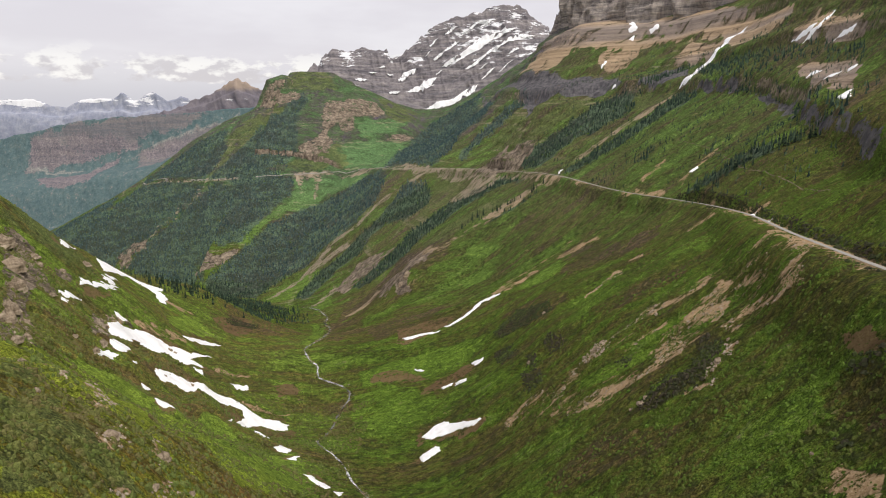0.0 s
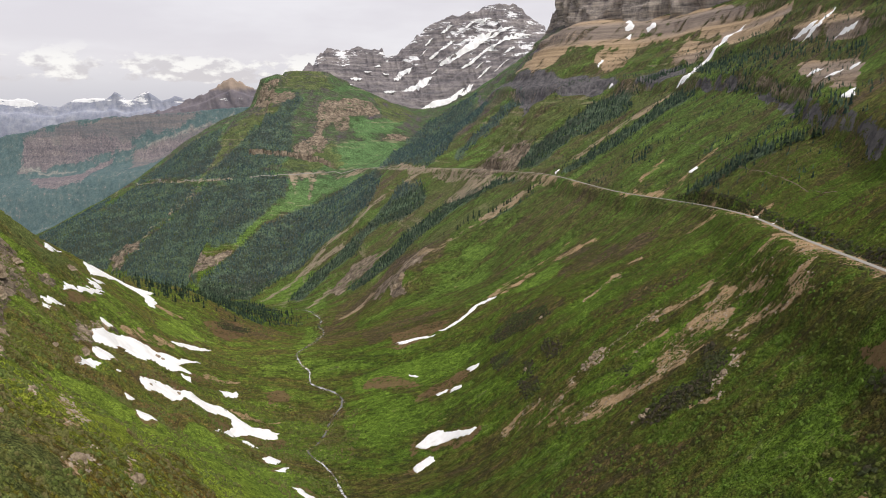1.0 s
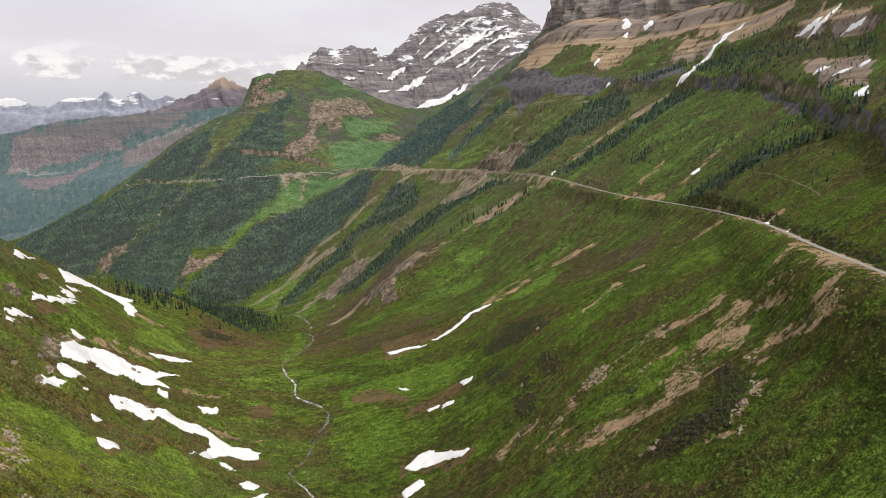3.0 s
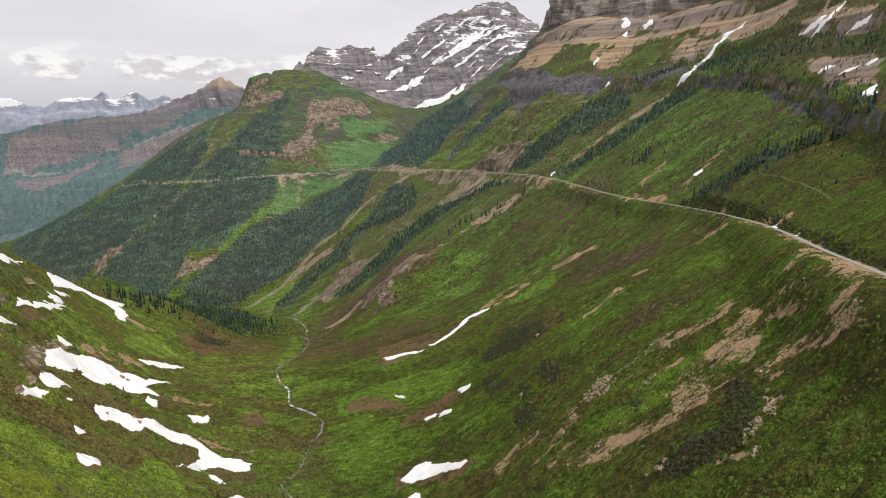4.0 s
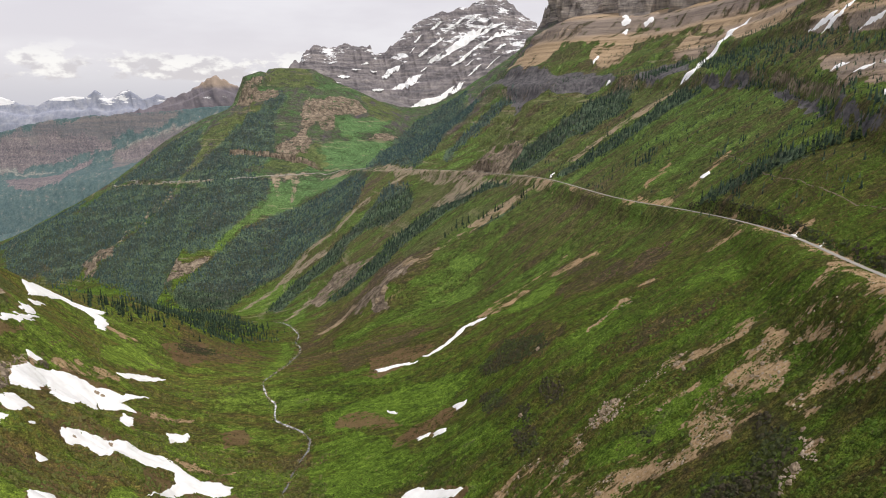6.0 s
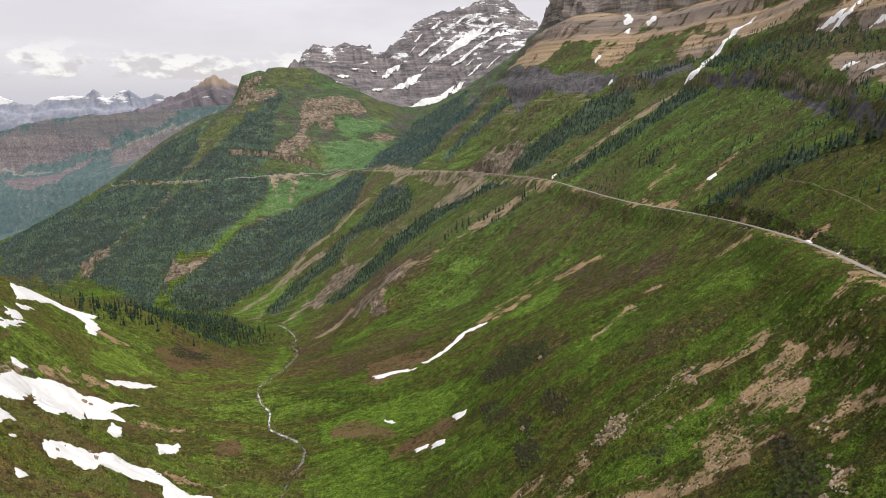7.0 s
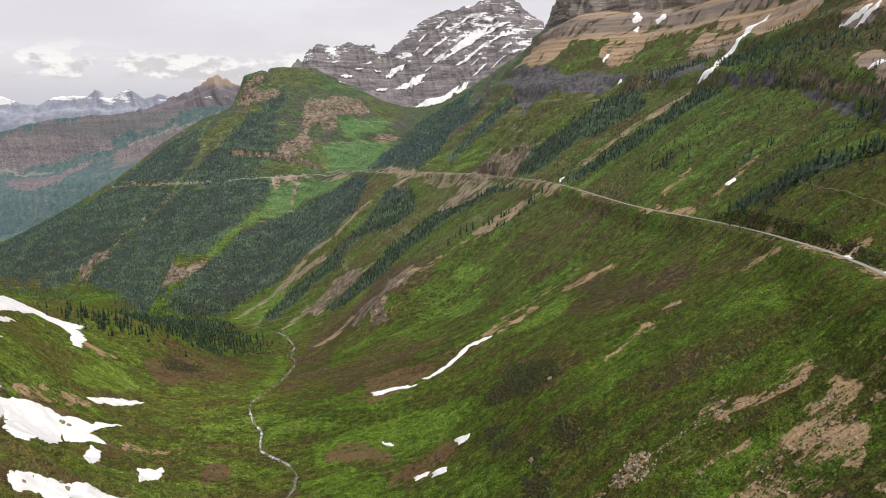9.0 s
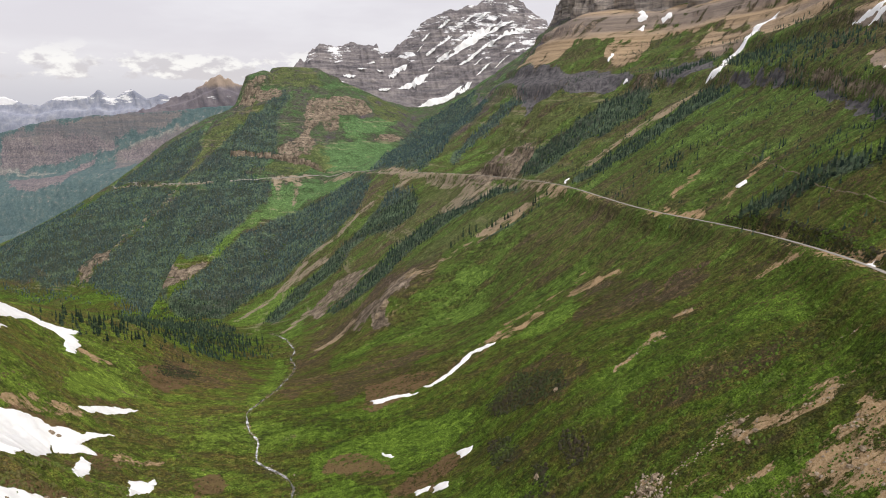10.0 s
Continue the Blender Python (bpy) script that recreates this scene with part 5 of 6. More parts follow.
snow_patch((-320.9, 656.4), (-314.8, 666.8), (-302.9, 672.9), (-291.6, 686.2), (-281.3, 698.4), (-272.5, 701.7), (-254.3, 711.2), (-234.3, 702.3), (-216.5, 698.8), (-201.4, 704.6), (-189.5, 708.5), (-186.7, 693.4), (-194.5, 674.5), (-210.8, 674.3), (-221.4, 666.3), (-223.3, 650.9), (-226.1, 633.9), (-226.0, 606.8), (-229.7, 652.3), (-231.0, 675.5), (-238.4, 691.3), (-248.8, 690.2), (-259.0, 676.5), (-268.6, 675.1), (-276.4, 649.2), (-288.3, 652.3), (-300.0, 656.2), (-307.6, 642.9), (-314.1, 648.4))
snow_patch((-213.8, 650.3), (-199.0, 644.0), (-188.9, 627.9), (-194.5, 622.7))
snow_patch((-67, 953), (-41, 951), (-16, 945), (-12, 939), (-32, 940), (-56, 941))
snow_patch((-12, 942), (-2, 939), (-7, 936))
snow_patch((1, 947), (16, 948), (32, 963), (49, 982), (66, 988), (86, 983), (95, 979), (81, 976), (61, 978), (46, 961), (28, 946), (12, 941))
snow_patch((36, 786), (44, 782), (55, 776), (53, 771), (42, 771))
snow_patch((14.4, 733.3), (26.8, 738.6), (29.4, 721.7), (23.4, 722.8), (15.6, 727.3))
snow_patch((-1, 742), (11, 740), (13, 735), (2, 735))
snow_patch((-41, 834), (-25, 821), (-28, 819), (-37, 827))
snow_patch((-23.5, 639.0), (-10.7, 655.6), (0.3, 654.2), (29.3, 625.7), (40.1, 616.0), (29.0, 615.1), (13.8, 627.7), (-2.0, 629.9), (-17.8, 631.0))
snow_patch((263, 1455), (272, 1451), (267, 1443), (261, 1448))
snow_patch((405, 1036), (414, 1033), (410, 1026), (402, 1023))
snow_patch((549, 1506), (562, 1506), (646, 1653), (671, 1640), (783, 1807), (803, 1760), (741, 1708), (671, 1629), (642, 1624), (558, 1478), (550, 1493))
snow_patch((651, 1240), (658, 1217), (673, 1198), (663, 1196), (657, 1205), (652, 1226))
snow_patch((648, 1203), (657, 1197), (669, 1187), (703, 1206), (703, 1201), (667, 1173), (658, 1188))
snow_patch((659, 1113), (663, 1097), (668, 1081), (662, 1088), (656, 1099))
snow_patch((589, 1062), (601, 1060), (601, 1038), (593, 1051))
snow_patch((575, 990), (586, 980), (592, 972), (579, 968))
snow_patch((582, 945), (587, 931), (573, 910), (567, 918))
snow_patch((487, 804), (515, 822), (482, 771), (482, 788))
snow_patch((687, 2439), (710, 2457), (681, 2365), (672, 2374))
snow_patch((660, 2355), (684, 2360), (678, 2349), (664, 2339))
snow_patch((732, 2335), (749, 2331), (745, 2316))
snow_patch((326.1, 661.4), (332.5, 661.8), (330.9, 660.3), (320.9, 649.3))
snow_patch((312.4, 599.0), (318.7, 606.7), (316.3, 601.8), (311.5, 596.1))
snow_patch((480, 1836), (486, 1831), (481, 1832))
snow_patch((543, 2265), (569, 2322), (572, 2312), (548, 2256))
snow_patch((-541, 874), (-594, 993), (-531, 874), (-533, 863))
snow_patch((-449, 712), (-451, 736), (-450, 755), (-441, 724), (-446, 713))
snow_patch((-438, 696), (-433, 699), (-436, 714), (-429, 690))
snow_patch((-21.3, 639.3), (-15.2, 645.8), (-2.5, 652.0), (10.1, 647.3), (31.0, 624.0), (40.7, 614.3), (33.5, 613.5), (21.8, 620.6), (9.8, 627.8), (-8.7, 634.9))
snow_patch((-24.8, 598.6), (-17.3, 606.0), (-7.2, 612.8), (-1.2, 600.0), (-11.1, 593.4), (-19.7, 585.2))
snow_patch((-172.7, 584.6), (-168.7, 603.6), (-157.1, 597.1), (-157.5, 582.6), (-165.3, 580.2))
snow_patch((-155.9, 565.3), (-146.2, 582.8), (-145.3, 567.1))
snow_patch((-130.8, 534.7), (-125.2, 537.7), (-105.1, 523.3), (-107.3, 513.0), (-119.1, 521.3))
snow_patch((-99.7, 513.2), (-92.5, 516.1), (-92.5, 501.2))


ground = ground_sheet()


def flank_snow(*stations):
    """Old snow on the banded mountain: (share along, share up, half length, half height) of a smear."""
    for u0, v0, du, dv in stations:
        u, v = np.meshgrid(np.linspace(-1, 1, 33), np.linspace(-1, 1, 11))
        edge = np.sqrt(np.maximum(0, 1 - u ** 2)) * (1 + 0.55 * rough(u * 9 + u0 * 900, np.sign(v) * 50, 1.2, 4, 7))
        su, sv = u0 + u * du * 0.72 + v * 0.004, v0 + v * dv * edge * 0.75 + u * du * 0.42 + u * dv * 0.5 * grain(u * 3, v * 0 + u0 * 77, 1, 3)
        p = flank(SNOWY_FOOT, SNOWY_CREST, su, np.clip(sv, 0, 0.99), 11, 26, 100)
        p[..., 1] -= 9
        p[..., 2] += 2
        ob = mesh_object("snow_patch", p.reshape(-1, 3), grid_faces(11, 33), SNOW)
        tagged(ob, "old snow smear along a rock ledge of the mountain", "snow patch", "snow patches on the mountain")


flank_snow((0.509, 0.072, 0.0338, 0.0235), (0.546, 0.086, 0.0437, 0.0448), (0.591, 0.086, 0.0513, 0.0397), (0.639, 0.094, 0.0279, 0.0279))
flank_snow((0.657, 0.827, 0.0517, 0.0143), (0.702, 0.82, 0.0286, 0.0144), (0.584, 0.878, 0.0225, 0.0223), (0.737, 0.604, 0.092, 0.0285))
flank_snow((0.672, 0.597, 0.0862, 0.0525), (0.774, 0.482, 0.0761, 0.0453), (0.845, 0.547, 0.0488, 0.0353), (0.579, 0.691, 0.0341, 0.0231))
flank_snow((0.642, 0.532, 0.0759, 0.0348), (0.539, 0.626, 0.0219, 0.0194), (0.707, 0.453, 0.044, 0.0153), (0.564, 0.525, 0.0183, 0.0128))
flank_snow((0.574, 0.525, 0.0307, 0.0213), (0.667, 0.388, 0.058, 0.0196), (0.429, 0.561, 0.0447, 0.0484), (0.499, 0.36, 0.0472, 0.0382))
flank_snow((0.469, 0.295, 0.0678, 0.0385), (0.378, 0.194, 0.0266, 0.0259), (0.406, 0.482, 0.0208, 0.0418), (0.261, 0.281, 0.0269, 0.0272))
flank_snow((0.236, 0.115, 0.0222, 0.0277), (0.296, 0.475, 0.0147, 0.0224), (0.321, 0.626, 0.014, 0.0166), (0.358, 0.561, 0.0136, 0.0214))
flank_snow((0.536, 0.439, 0.0108, 0.0091), (0.704, 0.194, 0.0362, 0.0143), (0.764, 0.158, 0.0319, 0.0105), (0.684, 0.295, 0.015, 0.0095))
flank_snow((0.383, 1, 0.0074, 0.0388), (0.617, 0.763, 0.0148, 0.0205), (0.792, 0.324, 0.0233, 0.0188), (0.747, 0.662, 0.0228, 0.0267))
flank_snow((0.524, 0.813, 0.016, 0.0153), (0.504, 0.719, 0.0137, 0.0097))


# ---- trees, shrubs and stones ----
def crown_mesh(seed, tall, wide, tiers, sides):
    """A conifer's crown: ragged tiers of drooping boughs, narrowing to a tip."""
    rnd = np.random.default_rng(seed)
    verts, faces = [], []
    for k in range(tiers):
        f = k / tiers
        low, high = tall * (0.06 + 0.86 * f), tall * min(1.0, 0.06 + 0.86 * f + 1.9 / tiers * 0.62)
        r = wide * (1 - f) ** 0.8 * rnd.uniform(0.85, 1.1) + 0.05 * wide
        n = len(verts)
        turn = rnd.uniform(0, 6.3)
        for j in range(sides):
            a = turn + 6.2832 * j / sides
            rr = r * (1.0 if j % 2 else 0.55) * rnd.uniform(0.8, 1.15)
            verts.append((rr * math.cos(a), rr * math.sin(a), low - (0.05 * tall if j % 2 else 0) + rnd.uniform(-0.02, 0.02) * tall))
        verts.append((0, 0, high if k < tiers - 1 else tall))
        faces += [(n + j, n + (j + 1) % sides, n + sides) for j in range(sides)]
    return np.array(verts), np.array(faces)


def places_in(kind, spacing, seed, inside):
    """Random places in the areas of that kind, one for each square of the spacing, thinner at the rim."""
    rnd = np.random.default_rng(seed)
    got = []
    bare = () if kind in ("stone", "scar") else ("soil", "rock")
    for s in COVER["soil" if kind == "scar" else kind]:
        lo, hi = s.min(0), s.max(0)
        q = lo + (hi - lo) * rnd.random((int(np.prod(hi - lo) / spacing(s.mean(0)) ** 2), 2))
        blur = float(np.clip(0.005 * np.hypot(*s.mean(0)), 2.0, 12.0))
        d = inward(q[:, 0], q[:, 1], s) + 1.5 * blur * rough(q[:, 0], q[:, 1], 6 * blur, 2, 61)
        q = q[d > blur * rnd.uniform(-0.8, 0.6, len(q))]
        for other in bare:
            q = q[field(other, q[:, 0], q[:, 1]) < 0.5]
        got.append(q)
    q = np.vstack(got)
    return q[inside(q[:, 0], q[:, 1])]


def scatter(name, mat, places, bodies, size, label, category, seed, sink=0.1, flat=False):
    """Many small things joined into one object of kind stuff."""
    rnd = np.random.default_rng(seed)
    z = land(places[:, 0], places[:, 1])
    verts, faces, base = [], [], 0
    pick = rnd.integers(0, len(bodies), len(places))
    turn, s = rnd.uniform(0, 6.3, len(places)), size(rnd, len(places))
    for k, (v, f) in enumerate(bodies):
        m = np.where(pick == k)[0]
        if not len(m):
            continue
        c, n = np.cos(turn[m])[:, None], np.sin(turn[m])[:, None]
        sm = s[m][:, None]
        x = (v[None, :, 0] * c - v[None, :, 1] * n) * sm + places[m, 0][:, None]
        y = (v[None, :, 0] * n + v[None, :, 1] * c) * sm + places[m, 1][:, None]
        h = v[None, :, 2] * sm + (z[m][:, None] - sink * sm)
        verts.append(np.stack([x, y, h], -1).reshape(-1, 3))
        faces.append((f[None] + (np.arange(len(m)) * len(v))[:, None, None] + base).reshape(-1, 3))
        base += len(m) * len(v)
    ob = mesh_object(name, np.vstack(verts), np.vstack(faces), mat, smooth=False)
    return tagged(ob, label, category, kind="stuff")


def lump(seed, flat, sides=5):
    """A rough little dome of leaves, or a stone."""
    rnd = np.random.default_rng(seed)
    verts = [(rnd.uniform(-0.2, 0.2), rnd.uniform(-0.2, 0.2), 1.0 * flat)]
    for ring, (r, h) in enumerate(((0.62, 0.70), (1.0, 0.10))):
        for j in range(sides):
            a = 6.2832 * (j + 0.5 * ring + rnd.uniform(-0.2, 0.2)) / sides
            k = rnd.uniform(0.6, 1.3)
            verts.append((r * k * math.cos(a), 0.8 * r * k * math.sin(a), h * flat * rnd.uniform(0.65, 1.3) - 0.3 * ring))
    faces = [(0, 1 + j, 1 + (j + 1) % sides) for j in range(sides)]
    for j in range(sides):
        a, b, c, d = 1 + j, 1 + (j + 1) % sides, 1 + sides + j, 1 + sides + (j + 1) % sides
        faces += [(a, c, b), (b, c, d)]
    return np.array(verts), np.array(faces)


off_road = lambda x, y: nearest(x, y, ROAD_LINE)[0] > 7
FAR_CONIFERS = [crown_mesh(k, 1.0, w, 2, 5) for k, w in enumerate((0.19, 0.22, 0.17, 0.25))]
places = places_in("wood", lambda c: 5.2 + 0.0012 * c[1], 3, off_road)
places = np.vstack([places, places_in("copse", lambda c: 9.0, 17, off_road)])
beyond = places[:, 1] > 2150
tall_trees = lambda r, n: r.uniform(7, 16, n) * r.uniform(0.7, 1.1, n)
scatter("far_conifer_forest", HAZED_NEEDLES, places[beyond], FAR_CONIFERS, tall_trees, "conifer woods on the flanks of the butte, coloured blue-green for haze", "forest", 4)
scatter("conifer_forest", MID_NEEDLES, places[~beyond], FAR_CONIFERS, tall_trees, "dark conifer woods in bands down the mountain slopes", "forest", 5)

rnd = np.random.default_rng(57)
lone = np.column_stack([rnd.uniform(180, 720, 5200), rnd.uniform(620, 2300, 5200)])
lone = lone[(lone[:, 0] > 330 - 0.14 * (lone[:, 1] - 900)) & (grain(lone[:, 0], lone[:, 1], 70, 63) + 0.6 * grain(lone[:, 0], lone[:, 1], 24, 64) > -0.12) & off_road(lone[:, 0], lone[:, 1])]
scatter("scattered_conifers", MID_NEEDLES, lone, FAR_CONIFERS, lambda r, n: r.uniform(3, 9, n), "small scattered conifers on the upper slope", "forest", 58)
THICKET = [lump(70 + k, 1.0) for k in range(3)]
places = places_in("wood", lambda c: 24.0, 14, off_road)
places = places[places[:, 1] > 1300]
scatter("far_thicket", BUSH, places, THICKET, lambda r, n: r.uniform(1.5, 4.0, n), "green thicket between the conifers", "shrubs", 15, 0.15)

# single trees on the near spur and by the road
def conifer(seed, tall):
    root = new("conifer")
    v, f = crown_mesh(seed, tall, tall * 0.17, 9, 10)
    mesh_object("crown", v, f, NEEDLES, root, False)
    t = np.array([(r * tall * 0.018 * math.cos(a), r * tall * 0.018 * math.sin(a), h * tall) for h, r in ((-0.05, 1.3), (0.1, 1.0), (0.9, 0.2)) for a in np.arange(6) * 1.0472])
    mesh_object("trunk", t, grid_faces(3, 6, True), BARK, root)
    return tagged(root, "dark green conifer with a narrow pointed crown", "tree", "conifers")


def grove(count, seed, *stations):
    rnd = np.random.default_rng(seed)
    s = np.array(stations, float)
    k, t = rnd.integers(0, len(s) - 1, count), rnd.random((count, 1))
    q = s[k] + (s[k + 1] - s[k]) * t
    q = q[:, :2] + rnd.normal(0, 0.6, (count, 2)) * q[:, 2:]
    q = q[off_road(q[:, 0], q[:, 1])]
    z = land(q[:, 0], q[:, 1])
    for k, (x, y) in enumerate(q):
        copy_thing(PATTERNS[k % len(PATTERNS)], pose(x, y, z[k] - 0.2, rnd.uniform(-2, 2), rnd.uniform(-2, 2), rnd.uniform(0, 360)) @ Matrix.Diagonal((*[rnd.uniform(0.7, 1.15)] * 3, 1)))


PATTERNS = [conifer(20 + k, h) for k, h in enumerate((12.0, 14.5, 17.5, 20.0, 9.5))]
for ob, (x, y) in zip(PATTERNS, ((-545, 1290), (-560, 1302), (-530, 1330), (-520, 1350), (-515, 1372))):
    ob.matrix_basis = pose(x, y, float(land(np.array([x]), np.array([y]))[0]) - 0.2)
grove(260, 31, (-548, 1134, 36), (-514, 1168, 41), (-469, 1202, 50), (-500, 1452, 65), (-438, 1491, 61), (-352, 1506, 40))
grove(45, 32, (360, 930, 10), (385, 865, 15), (420, 805, 18), (455, 770, 18))
grove(30, 33, (226, 1432, 10), (127, 1466, 22), (21, 1470, 26))


def bush_places(count, seed, x0, x1, y0, y1, keep):
    rnd = np.random.default_rng(seed)
    x, y = rnd.uniform(x0, x1, count), y0 + (y1 - y0) * rnd.random(count) ** 1.3
    ok = (nearest(x, y, ROAD_LINE)[0] > 5) & (nearest(x, y, STREAM_LINE)[0] > 2.2)
    dense = grain(x * 0.5, y, 40, 81) + 0.7 * grain(x, y, 13, 82) - 0.9 * field("lush", x, y) - 2 * field("soil", x, y) - 0.6 * field("mud", x, y)
    ok &= (dense > keep) & (np.abs(x) < y * 0.80 + 30) & (field("snow", x, y) < 0.1)
    return np.column_stack([x, y])[ok]


BUSHES = [lump(k, 0.8) for k in range(6)]
SCRUBS = [lump(30 + k, 1.15) for k in range(5)]
sizes = lambda r, n: 0.35 + 1.0 * r.random(n) ** 2 + 1.2 * r.random(n) ** 9
spots = np.vstack([bush_places(30000, 5, 60, 420, 200, 760, -0.5), bush_places(21000, 7, -250, 450, 620, 1250, -0.15), bush_places(9000, 8, 330, 700, 500, 1500, 0.0)])
scatter("shrubs", BUSH, spots, BUSHES, sizes, "low green and olive shrubs covering the slopes", "shrubs", 9, 0.15)
spots = np.vstack([bush_places(30000, 6, -560, -90, 220, 760, -0.6), bush_places(9000, 16, -600, -250, 620, 1250, -0.1)])
scatter("olive_scrub", SCRUB, spots, SCRUBS, lambda r, n: 0.4 + 1.4 * r.random(n) ** 2 + 1.4 * r.random(n) ** 6, "yellowish olive scrub on the shaded valley side", "shrubs", 19, 0.15)


def stone_places(count, seed, kind, x0, x1, y0, y1, level=0.35):
    rnd = np.random.default_rng(seed)
    x, y = rnd.uniform(x0, x1, count), rnd.uniform(y0, y1, count)
    ok = (field(kind, x, y) * (0.7 + 0.6 * grain(x, y, 9, 91)) > level) & (nearest(x, y, ROAD_LINE)[0] > 6)
    return np.column_stack([x, y])[ok]


STONES = [lump(40 + k, 0.7) for k in range(5)]
rnd = np.random.default_rng(77)
bed = curve(BROOK, 1.2)
bed = bed[rnd.integers(0, len(bed), 1500)] + rnd.normal(0, 3.0, (1500, 2))
spots = np.vstack([stone_places(26000, 10, "soil", 40, 270, 240, 780), stone_places(16000, 11, "rock", -560, -100, 240, 800), stone_places(9000, 12, "rock", 100, 260, 300, 640), bed])
scatter("loose_stones", STONE, spots, STONES, lambda r, n: 0.2 + 1.1 * r.random(n) ** 4, "loose tan and grey stones on bare ground", "stones", 13, 0.2)

def rubble(name, kind, spacing, seed, size, label):
    spots = places_in(kind, lambda c: spacing, seed, off_road)
    spots = spots[spots[:, 1] < 900]
    spots = spots[grain(spots[:, 0], spots[:, 1], 7, 93) + 0.5 * grain(spots[:, 0], spots[:, 1], 2.5, 94) > -0.02]
    scatter(name, STONE, spots, STONES, size, label, "stones", seed + 1, 0.2)


rubble("rock_rubble", "stone", 1.35, 111, lambda r, n: 0.35 + 1.2 * r.random(n) ** 2, "broken grey and tan boulders in heaps")
# tufts that hold on in the bare scars
tufts = places_in("scar", lambda c: 2.0, 121, off_road)
tufts = tufts[(tufts[:, 1] < 900) & (grain(tufts[:, 0], tufts[:, 1], 11, 95) + 0.6 * grain(tufts[:, 0], tufts[:, 1], 4, 96) > 0.05)]
scatter("scar_tufts", BUSH, tufts, BUSHES, lambda r, n: 0.3 + 0.8 * r.random(n) ** 2, "olive tufts on the bare scars", "shrubs", 122, 0.15)

# dark alder brush on the bank above the road
rnd = np.random.default_rng(91)
bank = curve(ROAD, 1.5)
bank = bank[(bank[:, 1] > 230) & (bank[:, 1] < 960)]
bank = bank[rnd.integers(0, len(bank), 800), :2] + np.column_stack([rnd.uniform(4.5, 13, 800), rnd.uniform(-3, 3, 800)])
scatter("roadside_brush", GULLY, bank, BUSHES, lambda r, n: r.uniform(0.8, 2.4, n), "dark alder brush on the bank above the road", "shrubs", 92, 0.1)


# low dark bushes dotted over the valley floor and along the brook
rnd = np.random.default_rng(101)
floor_line = curve(BROOK, 1.5)
dots = floor_line[rnd.integers(0, len(floor_line), 5200)] + rnd.normal(0, 1, (5200, 2)) * np.where(rnd.random(5200) < 0.3, 5.0, 48.0)[:, None]
dots = dots[(nearest(dots[:, 0], dots[:, 1], STREAM_LINE)[0] > 2.0) & (grain(dots[:, 0], dots[:, 1], 28, 102) + 0.6 * grain(dots[:, 0], dots[:, 1], 10, 103) > 0.0) & (field("snow", dots[:, 0], dots[:, 1]) < 0.1)]
scatter("valley_bushes", GULLY, dots, BUSHES, lambda r, n: 0.4 + 0.9 * r.random(n) ** 2, "small dark bushes dotted over the valley floor", "shrubs", 104, 0.1)


# thick dark brush in the gullies
spots = places_in("brush", lambda c: 2.3, 95, off_road)
scatter("gully_brush", GULLY, spots, BUSHES, lambda r, n: r.uniform(0.6, 2.3, n), "thick dark brush in the gullies", "shrubs", 96, 0.1)


# ---- outcrops of bare rock ----
def outcrop(x, y, wide, tall, seed):
    """A weathered block of bedded rock that stands out of the slope."""
    rows, cols = 9, 16
    h, a = np.meshgrid(np.linspace(0, 1, rows), np.arange(cols) * 2 * np.pi / cols, indexing="ij")
    step = np.round(h * 4) / 4 * 0.6 + h * 0.4
    r = wide * np.sqrt(np.maximum(0, 1 - step ** 2.2)) * (1 + 0.35 * rough(a * 3.1 + seed, h * 2, 1.3, 3, seed))
    vx, vy = r * np.cos(a) * 0.8, r * np.sin(a) * 1.15
    vz = tall * h * (1 + 0.2 * grain(a * 2, h * 3, 1, seed + 3)) - 0.35 * tall
    ob = mesh_object("rock_outcrop", np.stack([vx, vy, vz], -1).reshape(-1, 3), grid_faces(rows, cols, True), OUTCROP, smooth=False)
    ob.matrix_basis = pose(x, y, float(land(np.array([x]), np.array([y]))[0]), 0, 0, seed * 47 % 360)
    return tagged(ob, "weathered tan and grey rock outcrop in the turf", "rock", "rock outcrops")


OUTCROP = layered_rock("bedded_outcrop_rock", (0.15, 0.112, 0.078), (0.32, 0.25, 0.178), (0.50, 0.41, 0.305), 0.35)
outcrop(-520, 731, 11.0, 16.1, 3)
outcrop(-436, 624, 9.4, 15.4, 4)
outcrop(-405, 565, 8.7, 14.1, 5)
outcrop(-360, 516, 5.3, 9.0, 6)
outcrop(-282, 394, 4.1, 5.5, 7)
outcrop(-493, 750, 4.9, 7.2, 8)
outcrop(-485, 780, 4.4, 5.6, 9)
outcrop(-442, 686, 3.9, 4.1, 10)
outcrop(-364, 591, 3.4, 4.3, 11)
outcrop(-344, 590, 3.8, 5.6, 12)
outcrop(-168, 291, 4.0, 5.1, 13)
outcrop(-158, 322, 3.8, 6.4, 14)
outcrop(-140, 274, 2.4, 3.2, 15)
outcrop(-211, 304, 2.1, 2.7, 16)
outcrop(-250, 352, 2.5, 3.6, 17)
outcrop(-230, 358, 2.1, 2.2, 18)
outcrop(-135, 302, 2.1, 2.7, 19)
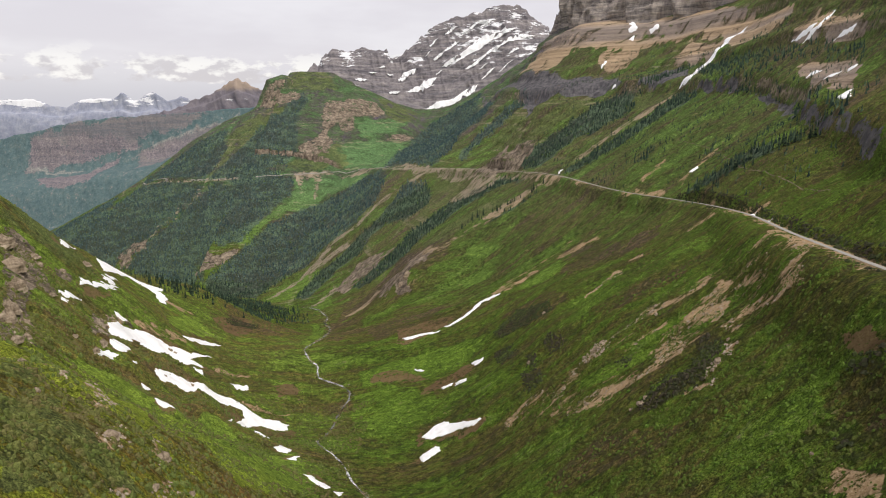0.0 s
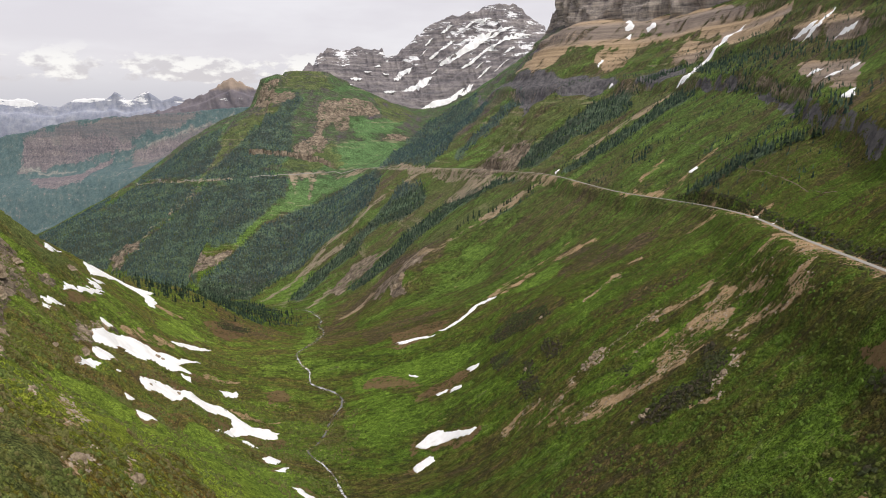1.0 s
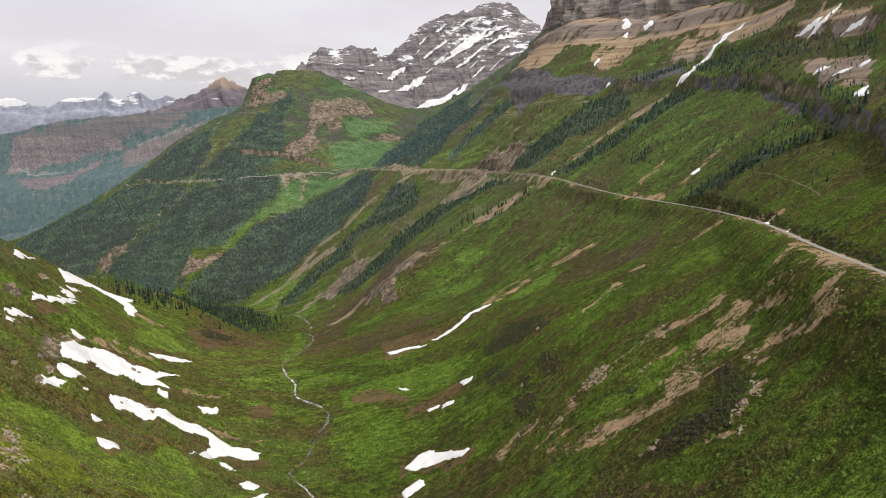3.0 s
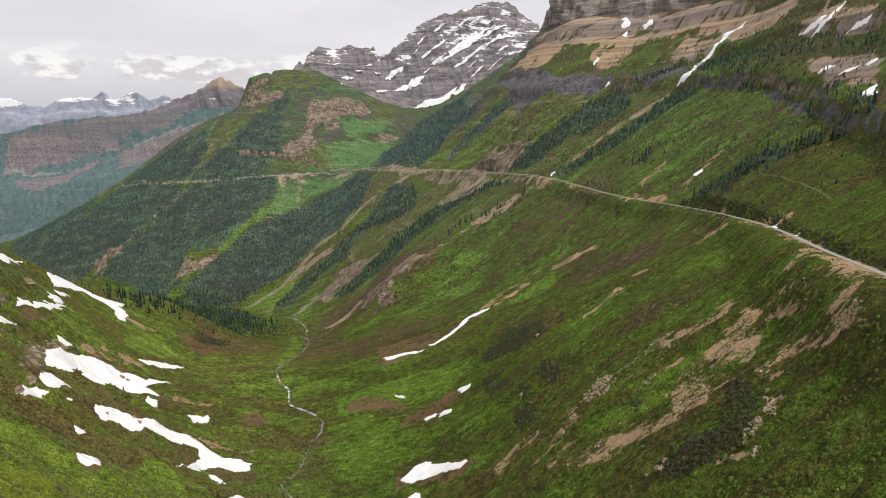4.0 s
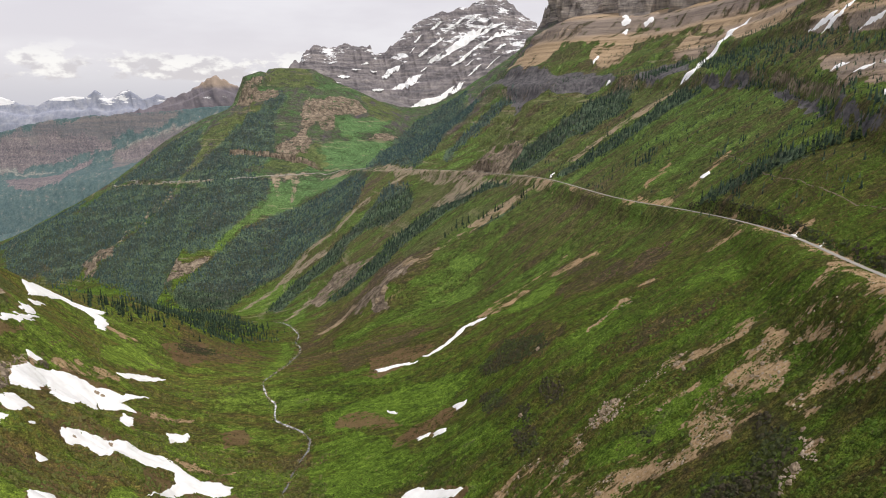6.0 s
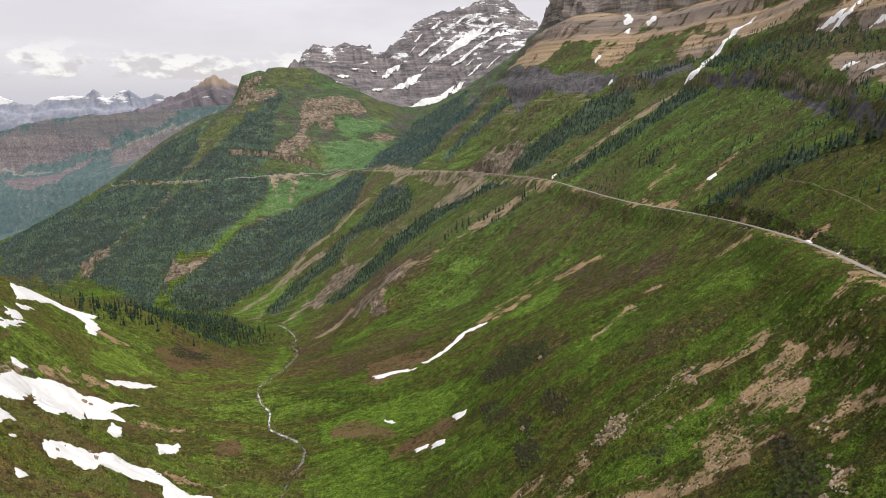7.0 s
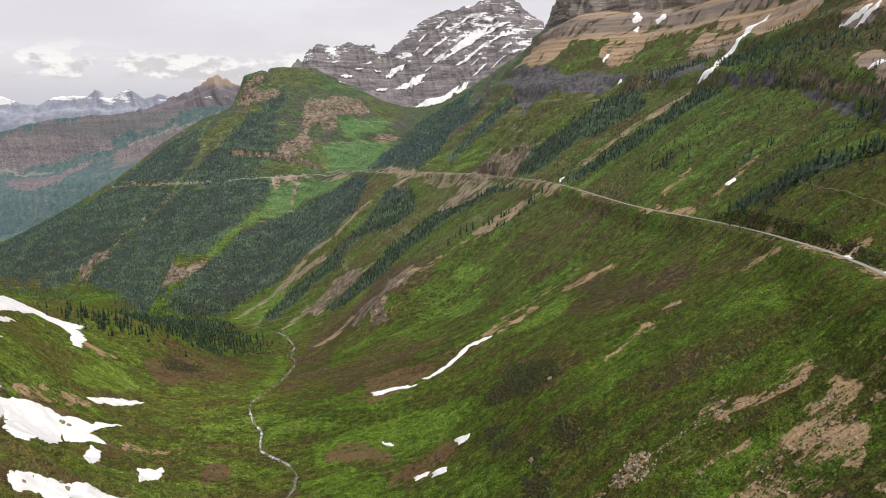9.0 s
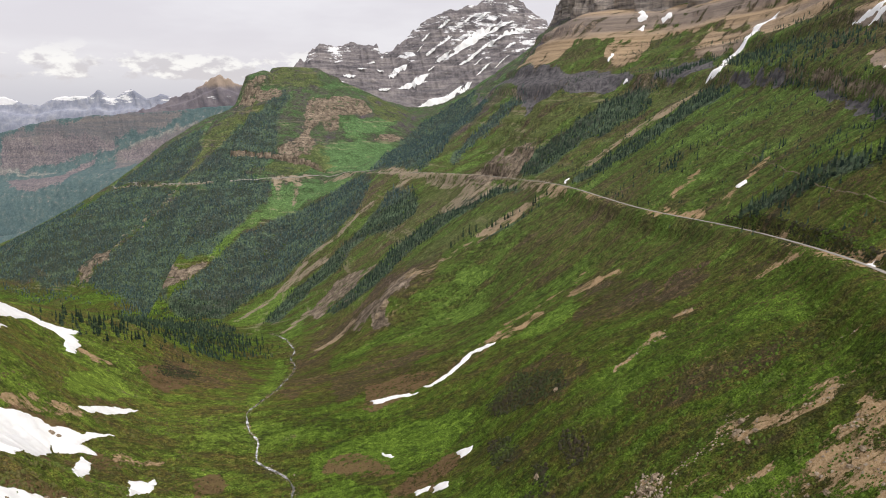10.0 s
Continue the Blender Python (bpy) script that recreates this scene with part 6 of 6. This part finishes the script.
outcrop(-355, 623, 4.5, 7.4, 20)
outcrop(-504, 864, 6.2, 8.0, 21)
outcrop(-477, 679, 11.4, 16.7, 22)
outcrop(-343, 473, 8.9, 13.1, 23)
outcrop(-300, 431, 3.3, 4.9, 24)
outcrop(-503, 757, 6.2, 7.3, 25)
outcrop(177, 382, 2.7, 4.0, 26)
outcrop(138, 406, 2.9, 3.7, 27)
outcrop(145, 555, 2.5, 3.6, 28)
outcrop(112, 540, 2.4, 3.0, 29)
outcrop(-79, 1349, 9.4, 16.5, 30)
outcrop(-94, 1334, 6.5, 12.3, 31)
outcrop(120, 485, 2.2, 2.7, 32)
outcrop(194, 406, 1.6, 2.3, 33)
outcrop(158, 245, 1.1, 1.3, 34)
outcrop(150, 564, 2.9, 3.7, 80)
outcrop(141, 558, 2.9, 3.2, 81)
outcrop(135, 565, 2.2, 2.8, 82)
outcrop(193, 556, 2.1, 2.7, 83)
outcrop(172, 377, 1.7, 2.2, 84)
outcrop(168, 375, 1.5, 1.6, 85)
outcrop(143, 411, 2.2, 2.4, 86)
outcrop(133, 411, 1.9, 2.1, 87)
outcrop(191, 387, 1.3, 1.6, 88)
outcrop(211, 487, 1.6, 1.6, 89)
outcrop(199, 565, 2.3, 3.1, 60)
outcrop(192, 543, 1.9, 2.2, 61)
outcrop(142, 559, 3.2, 4.2, 62)
outcrop(151, 564, 2.3, 3.1, 63)
outcrop(127, 756, 2.9, 3.3, 64)
outcrop(95, 656, 2.5, 3.3, 65)
outcrop(198, 547, 1.7, 1.9, 66)
outcrop(191, 555, 1.7, 2.3, 67)
outcrop(219, 492, 2.0, 2.0, 68)
outcrop(198, 481, 2.0, 2.0, 69)
outcrop(168, 518, 1.6, 1.8, 70)
# rocks that stand out of the snow
outcrop(-373, 812, 3.6, 5.0, 90)
outcrop(-367, 813, 3.0, 4.2, 91)
outcrop(-296, 680, 2.6, 3.4, 92)
outcrop(-290, 678, 3.0, 4.0, 93)
outcrop(-309, 655, 2.2, 3.0, 94)
